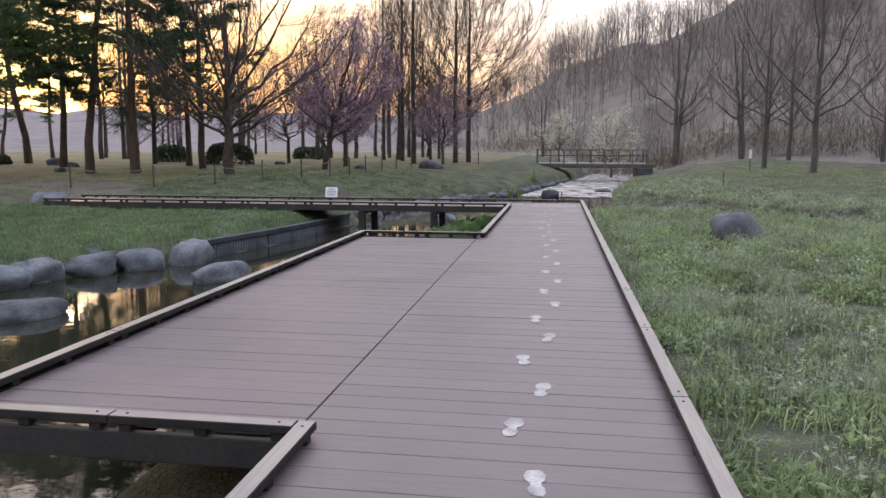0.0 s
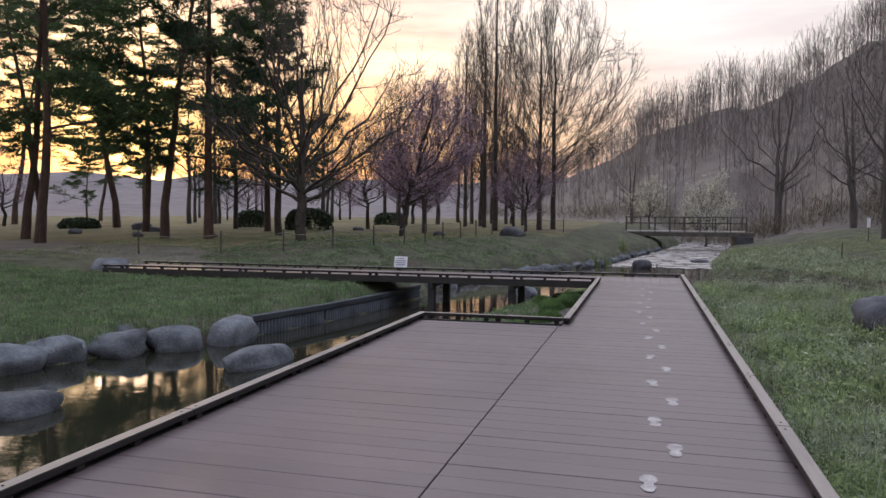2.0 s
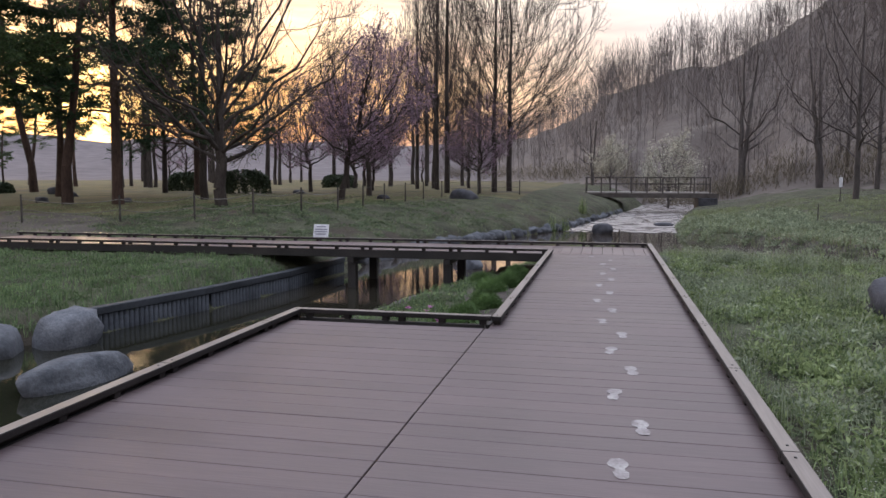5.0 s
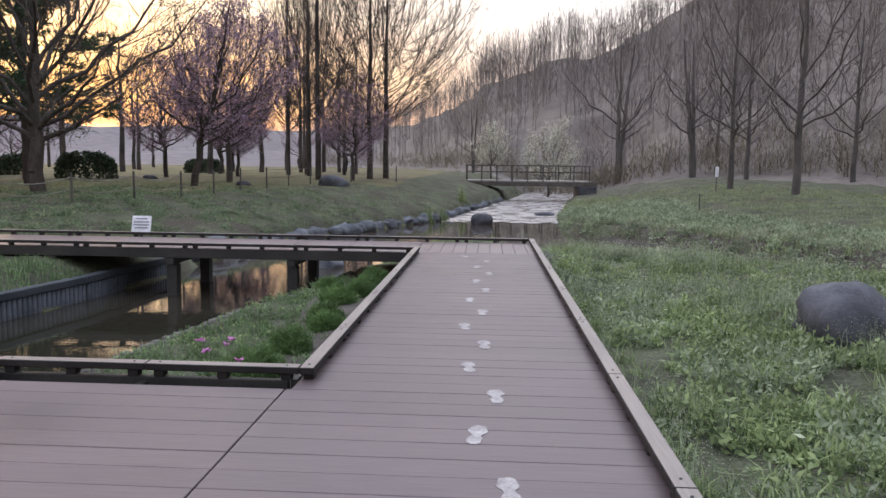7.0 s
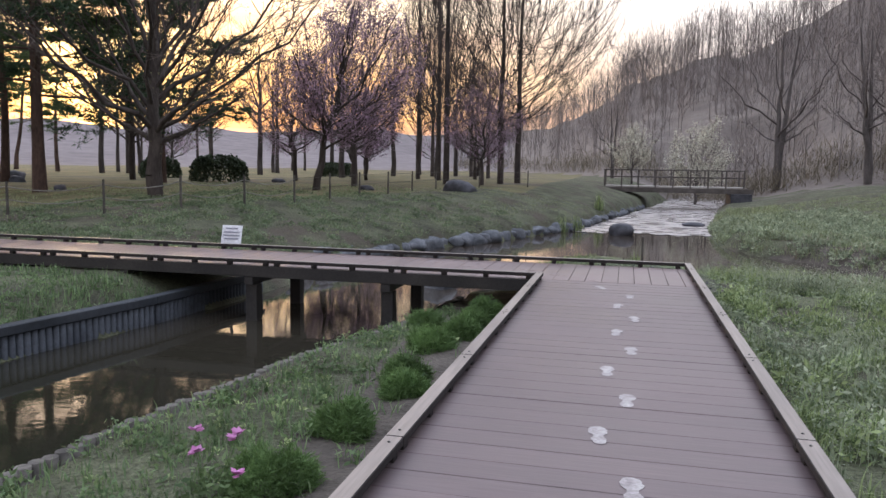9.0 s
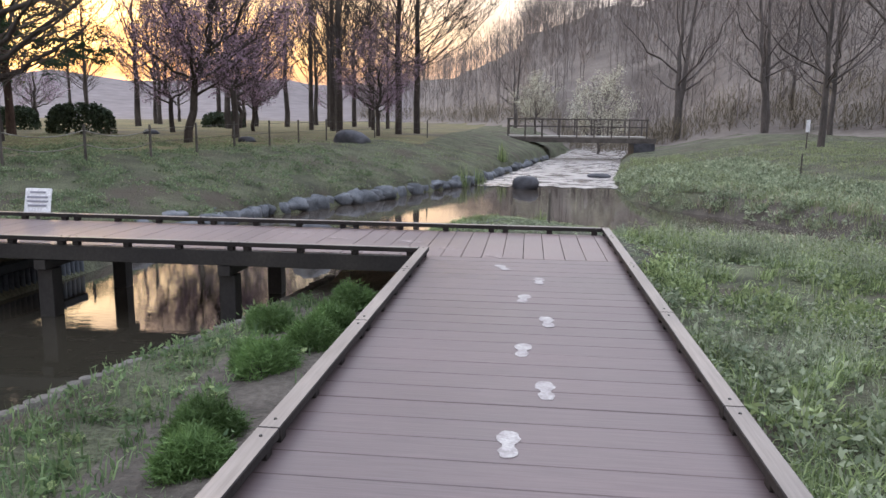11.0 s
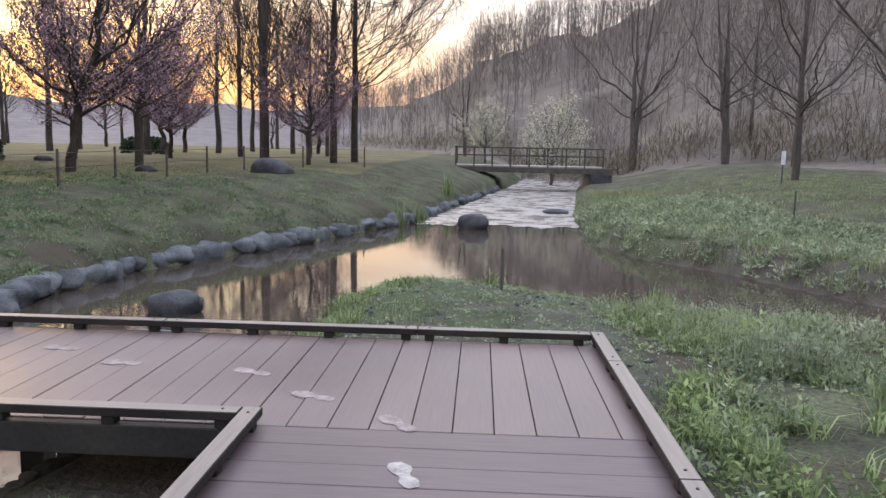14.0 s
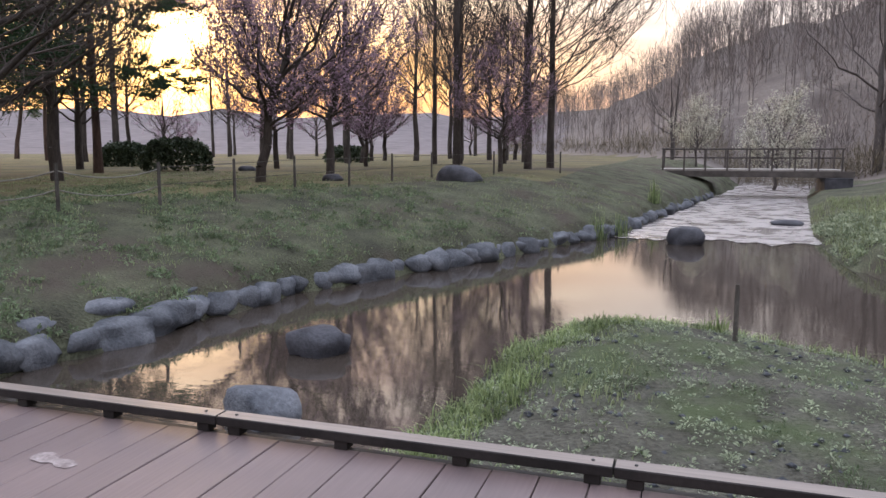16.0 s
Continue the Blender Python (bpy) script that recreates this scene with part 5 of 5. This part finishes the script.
def meadow():
    rng = np.random.default_rng(17)
    # weeds beside the deck and on the spit
    def near(x, y):
        return np.clip(1.25 - (x - 1.3) / 9, 0.25, 1)

    x, y, v = field(rng, -1.7, 10, -1, 28, 30000, near)
    keep = v > -0.1 + 0.45 * (np.clip((y - 22.0) / 1.2, 0, 1) * (x < 1.9))
    x, y, v = x[keep], y[keep], v[keep]
    b = tufts(rng, x, y, 4, 0.05)
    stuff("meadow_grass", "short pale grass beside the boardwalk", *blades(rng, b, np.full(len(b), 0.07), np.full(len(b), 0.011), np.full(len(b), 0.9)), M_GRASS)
    x, y, v = field(rng, -1.7, 9, -1, 28, 10500, near)
    spit = np.clip((y - 21.8) / 1.5, 0, 1) * (x < 1.9)
    keep = v > -0.1 + 0.95 * spit
    x, y, v, spit = x[keep], y[keep], v[keep], spit[keep]
    h = (0.15 + 0.32 * rng.random(len(x)) * np.clip(v + 0.6, 0, 1)) * (1 - 0.5 * spit)
    tone = np.array([noise.noise((p * 1.1, q * 1.1, 21.7)) for p, q in zip(x, y)]) + rng.normal(0, 0.12, len(x))
    for pick, name, label, mat in ((tone > 0.02, "meadow_herbs", "bushy clumps of fresh green herbs beside the boardwalk", M_WEED), (tone <= 0.02, "meadow_weeds", "soft bushy clumps of pale green weeds beside the boardwalk", M_WEED_PALE)):
        stuff(name, label, *herbs(rng, x[pick], y[pick], 0.6 * h[pick], 0.8 * h[pick], 34, 0.021), mat, "weeds")
    # arching tufts of fresh grass, thick in some places and missing in others
    gx, gy, gv = field(rng, -1.7, 9.5, -1, 27.5, 10500, near)
    keep = ((gv > 0.06) | (rng.random(len(gv)) < 0.12)) & ((gx > 1.9) | (gy < 22.0))
    gx, gy, gv = gx[keep], gy[keep], gv[keep]
    b = tufts(rng, gx, gy, 18, 0.045)
    stuff("grass_tufts", "arching tufts of fresh green grass beside the boardwalk", *blades(rng, b, np.repeat(0.13 + 0.13 * rng.random(len(gx)), 18), np.full(len(b), 0.012), np.full(len(b), 1.25)), M_WEED)
    # green fringe of the spit towards the pond
    gx, gy, gv = field(rng, -1.75, 4.5, 22.7, 28.9, 9000, lambda x, y: (shore_distance(x, y) < np.where(x < 0.2, 0.55, 0.25)) * 0.6)
    b = tufts(rng, gx, gy, 12, 0.05)
    stuff("spit_fringe", "bright green grass fringing the gravelly spit", *blades(rng, b, np.repeat(0.06 + 0.1 * rng.random(len(gx)), 12), np.full(len(b), 0.012), np.full(len(b), 1.1)), M_WEED)
    # feathery patches in seed
    w = np.array([noise.noise((p * 0.55, q * 0.55, 11.3)) for p, q in zip(x, y)])
    pick = (w > 0.06) & (spit < 0.6)
    b = tufts(rng, x[pick], y[pick], 7, 0.11)
    V, F = blades(rng, b, np.full(len(b), 0.34), np.full(len(b), 0.006), np.full(len(b), 0.4))
    tips = V.reshape(-1, 5, 3)[:, 4]
    stuff("seed_stalks", "thin weed stalks among the grass", V, F, M_WEED_PALE)
    stuff("seed_heads", "tiny whitish flower heads on weed stalks", *flakes(rng, tips - [0, 0, 0.03], 0.0048, 0.07, 7), M_SEED)
    # leafy rosettes
    x, y, v = field(rng, -1.7, 8, 1, 28, 5200, near)
    spit = np.clip((y - 22.0) / 1.2, 0, 1) * (x < 1.9)
    keep = (v < 0.3) & (v > -0.3) & (spit < 0.5)
    stuff("broad_weeds", "fresh green broad-leaved weeds in the meadow", *rosettes(rng, x[keep], y[keep], 11, 0.06), M_WEED, "weeds")
    x, y, v = field(rng, -1.7, 3, 22.4, 28.5, 1700)
    stuff("spit_weeds", "small sparse herbs on the gravelly spit", *rosettes(rng, x, y, 9, 0.036), M_WEED_PALE, "weeds")
    # strip between deck and stream
    x, y, v = field(rng, -3.6, -0.9, 12.9, 22.3, 1900, lambda x, y: np.clip(-1.25 - x, 0.03, 1) * (shore_distance(x, y) > 0.15))
    b = tufts(rng, x, y, 5, 0.05)
    stuff("strip_grass", "grass and low herbs on the strip beside the stream", *blades(rng, b, np.repeat(0.09 + 0.08 * np.clip(v + 0.3, 0, 1), 5), np.full(len(b), 0.011), np.full(len(b), 0.8)), M_GRASS_DARK)
    stuff("strip_herbs", "bushy herbs on the strip beside the stream", *herbs(rng, x[::6], y[::6], np.full(len(x[::6]), 0.12), np.full(len(x[::6]), 0.13), 30, 0.018), M_GRASS_DARK, "weeds")
    stuff("strip_weeds", "broad-leaved herbs on the strip beside the stream", *rosettes(rng, x[::5], y[::5], 9, 0.055), M_WEED, "weeds")
    # grassy bank beyond the stream
    x, y, v = field(rng, -19, -6.2, 4, 20.3, 17000)
    b = tufts(rng, x, y, 4, 0.06)
    edge = 0.09 * (shore_distance(x, y) < 0.9)
    stuff("bank_grass", "short green grass on the stream bank", *blades(rng, b, np.repeat(0.10 + 0.06 * np.clip(v + 0.3, 0, 1) + edge, 4), np.full(len(b), 0.013), np.full(len(b), 0.7)), M_GRASS_DARK)
    # far bank up to the fence
    x, y, v = field(rng, -22, 0, 22.8, 46, 21000, lambda x, y: np.clip(1.3 - (y - 22) / 28, 0.15, 1))
    keep = v > -0.3
    x, y, v = x[keep], y[keep], v[keep]
    b = tufts(rng, x, y, 4, 0.07)
    stuff("far_bank_grass", "patchy short grass between stream and lawn", *blades(rng, b, np.repeat(0.06 + 0.05 * np.clip(v, 0, 1), 4), np.full(len(b), 0.014), np.full(len(b), 0.8)), M_BANK_GRASS)
    x, y, v = field(rng, -15, -2, 22.8, 38, 5200, lambda x, y: np.clip(1.4 - (y - 22) / 14, 0.1, 1))
    x, y = x[v > -0.15], y[v > -0.15]
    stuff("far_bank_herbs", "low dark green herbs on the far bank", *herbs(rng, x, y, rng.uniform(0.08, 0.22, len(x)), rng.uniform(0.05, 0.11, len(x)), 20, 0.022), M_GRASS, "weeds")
    x, y, v = field(rng, -19, -6.2, 6, 20.3, 2600)
    stuff("near_bank_herbs", "low herbs in the grass of the stream bank", *herbs(rng, x, y, rng.uniform(0.08, 0.2, len(x)), rng.uniform(0.06, 0.14, len(x)), 20, 0.02), M_GRASS_DARK, "weeds")
    x, y, v = field(rng, -1.7, 4, 22.6, 28.4, 700)
    c = np.stack([x, y, ground_z(x, y)], 1)
    s = rng.uniform(0.01, 0.042, (len(x), 1, 1)) * rng.uniform(0.6, 1.3, (len(x), 6, 1))
    octa = np.array([[1, 0, 0], [0, 1, 0], [-1, 0, 0], [0, -1, 0], [0, 0, 0.6], [0, 0, -0.6]])
    V = (c[:, None] + octa[None] * s).reshape(-1, 3)
    F = np.concatenate([np.array([[i, (i + 1) % 4, 4], [(i + 1) % 4, i, 5]]) for i in range(4)])
    stuff("pebbles", "grey pebbles scattered over the spit", V, (np.arange(len(x))[:, None, None] * 6 + F[None]).reshape(-1, 3), M_STONE, "pebbles")
    # right bank
    x, y, v = field(rng, 3, 18, 23, 52, 20000, lambda x, y: np.clip(1.3 - (y - 26) / 30, 0.2, 1))
    x, y, v = x[v > -0.3], y[v > -0.3], v[v > -0.3]
    b = tufts(rng, x, y, 4, 0.08)
    rim = 0.12 * (shore_distance(x, y) < 3)
    stuff("right_bank_grass", "rough weeds and grass on the river bank", *blades(rng, b, np.repeat(0.09 + 0.1 * np.clip(v, 0, 1) + rim, 4), np.full(len(b), 0.016), np.full(len(b), 0.8)), M_BANK_GRASS)
    x, y, v = field(rng, 3, 14, 24, 44, 3600, lambda x, y: (shore_distance(x, y) < 5) * 1.0)
    stuff("bank_weeds", "leafy weeds crowding the river bank", *herbs(rng, x, y, rng.uniform(0.1, 0.28, len(x)), rng.uniform(0.08, 0.26, len(x)), 30, 0.034), M_WEED_PALE, "weeds")
    x, y, v = field(rng, 4, 14, 24, 34, 900, lambda x, y: (shore_distance(x, y) < 2.2) * 1.0)
    b = tufts(rng, x, y, 4, 0.1)
    stuff("dry_stalks", "dry fallen stalks along the river bank", *blades(rng, b, np.full(len(b), 0.3), np.full(len(b), 0.012), np.full(len(b), 1.6)), M_STRAW)


meadow()


def clump(name, label, category, group, x, y, count, radius, height, mat, seed, width=0.012, lean=0.6, z=None):
    rng = np.random.default_rng(seed)
    a, r = rng.uniform(0, 6.283, count), radius * np.sqrt(rng.random(count))
    b = np.stack([r * np.cos(a), r * np.sin(a), np.zeros(count) - 0.02], 1)
    ob = hang(name, arrays(name, *blades(rng, b, height * np.sqrt(1.15 - (r / radius) ** 2), np.full(count, width), np.full(count, lean))), mat)
    ob.location = (x, y, float(ground_z(x, y)) if z is None else z)
    return tagged(ob, label, category, group)


def cushion(x, y, r, h, seed):
    """A round, dense cushion of fine leaves."""
    rng = np.random.default_rng(seed)
    d = rng.normal(0, 1, (620, 3))
    d[:, 2] = np.abs(d[:, 2])
    d /= np.linalg.norm(d, axis=1, keepdims=True)
    lobes = 0.85 + 0.2 * np.sin(3 * np.arctan2(d[:, 1], d[:, 0]) + seed)[:, None]
    p = d * [r, r, h] * lobes * rng.uniform(0.72, 1.0, (620, 1))
    ob = hang("cushion_bush", arrays("cushion_bush", *needles(rng, p, d, 0.05, 12, 1.0)), M_BUSH)
    ob.location = (x, y, float(ground_z(x, y)) - 0.02)
    tagged(ob, "rounded bright green cushion plant beside the deck", "bush", "cushion plants")


def clumps():
    for i, (x, y, r, h) in enumerate(((-1.62, 18.15, 0.3, 0.34), (-1.55, 17.0, 0.26, 0.3), (-1.42, 16.6, 0.24, 0.28), (-1.4, 18.8, 0.28, 0.34), (-1.6, 15.65, 0.27, 0.3), (-1.95, 19.3, 0.24, 0.3), (-1.66, 14.55, 0.32, 0.36), (-1.38, 20.0, 0.28, 0.36), (-1.4, 19.3, 0.26, 0.32))):
        cushion(x, y, r * 0.95, h * 0.8, i)
    for i, (x, y, h, c, r) in enumerate(((-2.0, 39.4, 0.8, 90, 0.22), (-1.5, 40.4, 0.85, 90, 0.22), (-0.9, 47.3, 0.9, 90, 0.25), (2.9, 27.2, 0.42, 150, 0.25), (0.6, 28.0, 0.3, 40, 0.12), (5.4, 26.2, 0.3, 150, 0.3), (4.0, 25.4, 0.3, 160, 0.3))):
        clump("reed_clump", "tuft of upright green reeds at the water's edge", "reeds", "reeds", x, y, c, r, h, M_WEED, 50 + i, 0.018, 0.35)
    rng = np.random.default_rng(3)
    x, y = -1.95, 14.35
    root = tagged(empty("pink_flower", x, y, float(ground_z(x, y))), "leafy plant with five open pink blooms", "flower", "pink flowers")
    hang("foliage", arrays("foliage", *herbs_at(rng, 0.24, 0.3, 260, 0.022)), M_GRASS_DARK, root)
    for bx, by, bz in ((0.06, 0.2, 0.32), (-0.06, -0.02, 0.3), (0.28, -0.16, 0.26), (-0.2, 0.2, 0.34), (0.12, 0.14, 0.37)):
        hang("stem", arrays("stem", *prisms([((bx * 0.3, by * 0.3, 0.0), (bx, by, bz), 0.004, 0.003, 4)])), M_BUSH, root)
        a = rng.uniform(0, 6.28, 14)
        up = rng.uniform(-0.1, 0.9, 14)
        d = np.stack([np.cos(a), np.sin(a), up], 1)
        d /= np.linalg.norm(d, axis=1, keepdims=True)
        c = d * 0.028 + [bx, by, bz]
        side = np.stack([-np.sin(a), np.cos(a), 0 * a], 1) * 0.022
        V = np.stack([c - d * 0.026, c - side, c + d * 0.026, c + side], 1).reshape(-1, 3)
        hang("bloom", arrays("bloom", V, np.arange(56).reshape(-1, 4)), M_PINK, root)
    for x, y, sx, sy, sz, s in ((-27.6, 51.2, 1.1, 0.9, 1.35, 1), (-37, 44.5, 1.2, 1.0, 0.8, 4), (-22, 66, 1.4, 1.2, 1.2, 5), (-21.0, 46.8, 1.5, 0.9, 1.5, 7)):
        rng = np.random.default_rng(s)
        d = rng.normal(0, 1, (2600, 3))
        d /= np.linalg.norm(d, axis=1, keepdims=True)
        d[:, 2] = np.abs(d[:, 2])
        p = np.sign(d) * np.abs(d) ** 0.6 * [sx, sy, sz] * rng.uniform(0.8, 1.03, (2600, 1))
        ob = hang("clipped_shrub", arrays("clipped_shrub", *flakes(rng, p, 0.07, 0.03, 2)), M_HEDGE)
        ob.location = (x, y, float(ground_z(x, y)) - 0.1)
        tagged(ob, "dark clipped evergreen shrub on the lawn", "shrub", "clipped shrubs")


clumps()


# ---- boards and footprints ----
def footprints():
    """Pairs of white painted soles along the deck, one foot after the other."""
    where = ([0, 5, 8, 12, 14.5, 16, 18, 20], [0.42, 0.42, 0.53, 0.49, 0.34, 0.35, 0.42, 0.36])
    y, k = 2.94 - 6 * 0.691, 0
    spots = []
    while y < 19.7:
        spots.append((float(np.interp(y, *where)) + (-0.08 if k % 2 else 0.07), y, 0))
        y += 0.691
        k += 1
    spots += [(0.1, 20.1, 20), (0.0, 20.72, 35), (-0.53, 21.1, 60), (-1.02, 21.52, 70), (-1.92, 21.62, 80), (-2.5, 21.92, 80)]
    rng = random.Random(2)
    for x, y, turn in spots:
        bm = bmesh.new()
        ring = []
        for i in range(30):
            t = 2 * math.pi * i / 30
            v = math.sin(t)
            wide = 0.057 * (1 - 0.16 * (v < 0)) * (1 - 0.6 * math.exp(-((v + 0.08) / 0.22) ** 2)) * rng.uniform(0.88, 1.1)
            ring.append(bm.verts.new((wide * math.copysign(abs(math.cos(t)) ** 0.55, math.cos(t)), 0.139 * v * rng.uniform(0.96, 1.04), 0)))
        f = bm.faces.new(ring)
        r = bmesh.ops.extrude_face_region(bm, geom=[f])
        bmesh.ops.translate(bm, vec=(0, 0, 0.0018), verts=[v for v in r["geom"] if isinstance(v, bmesh.types.BMVert)])
        bmesh.ops.recalc_face_normals(bm, faces=bm.faces)
        ob = part("footprint", bm, M_PAINT if y < 20.3 else M_PAINT_WORN)
        ob.location, ob.rotation_euler = (x, y, 0.0022), (0, 0, radians(turn + rng.uniform(-8, 8)))
        tagged(ob, "worn white painted footprint on the boards", "floor marking", "painted footprints")



footprints()
boards()
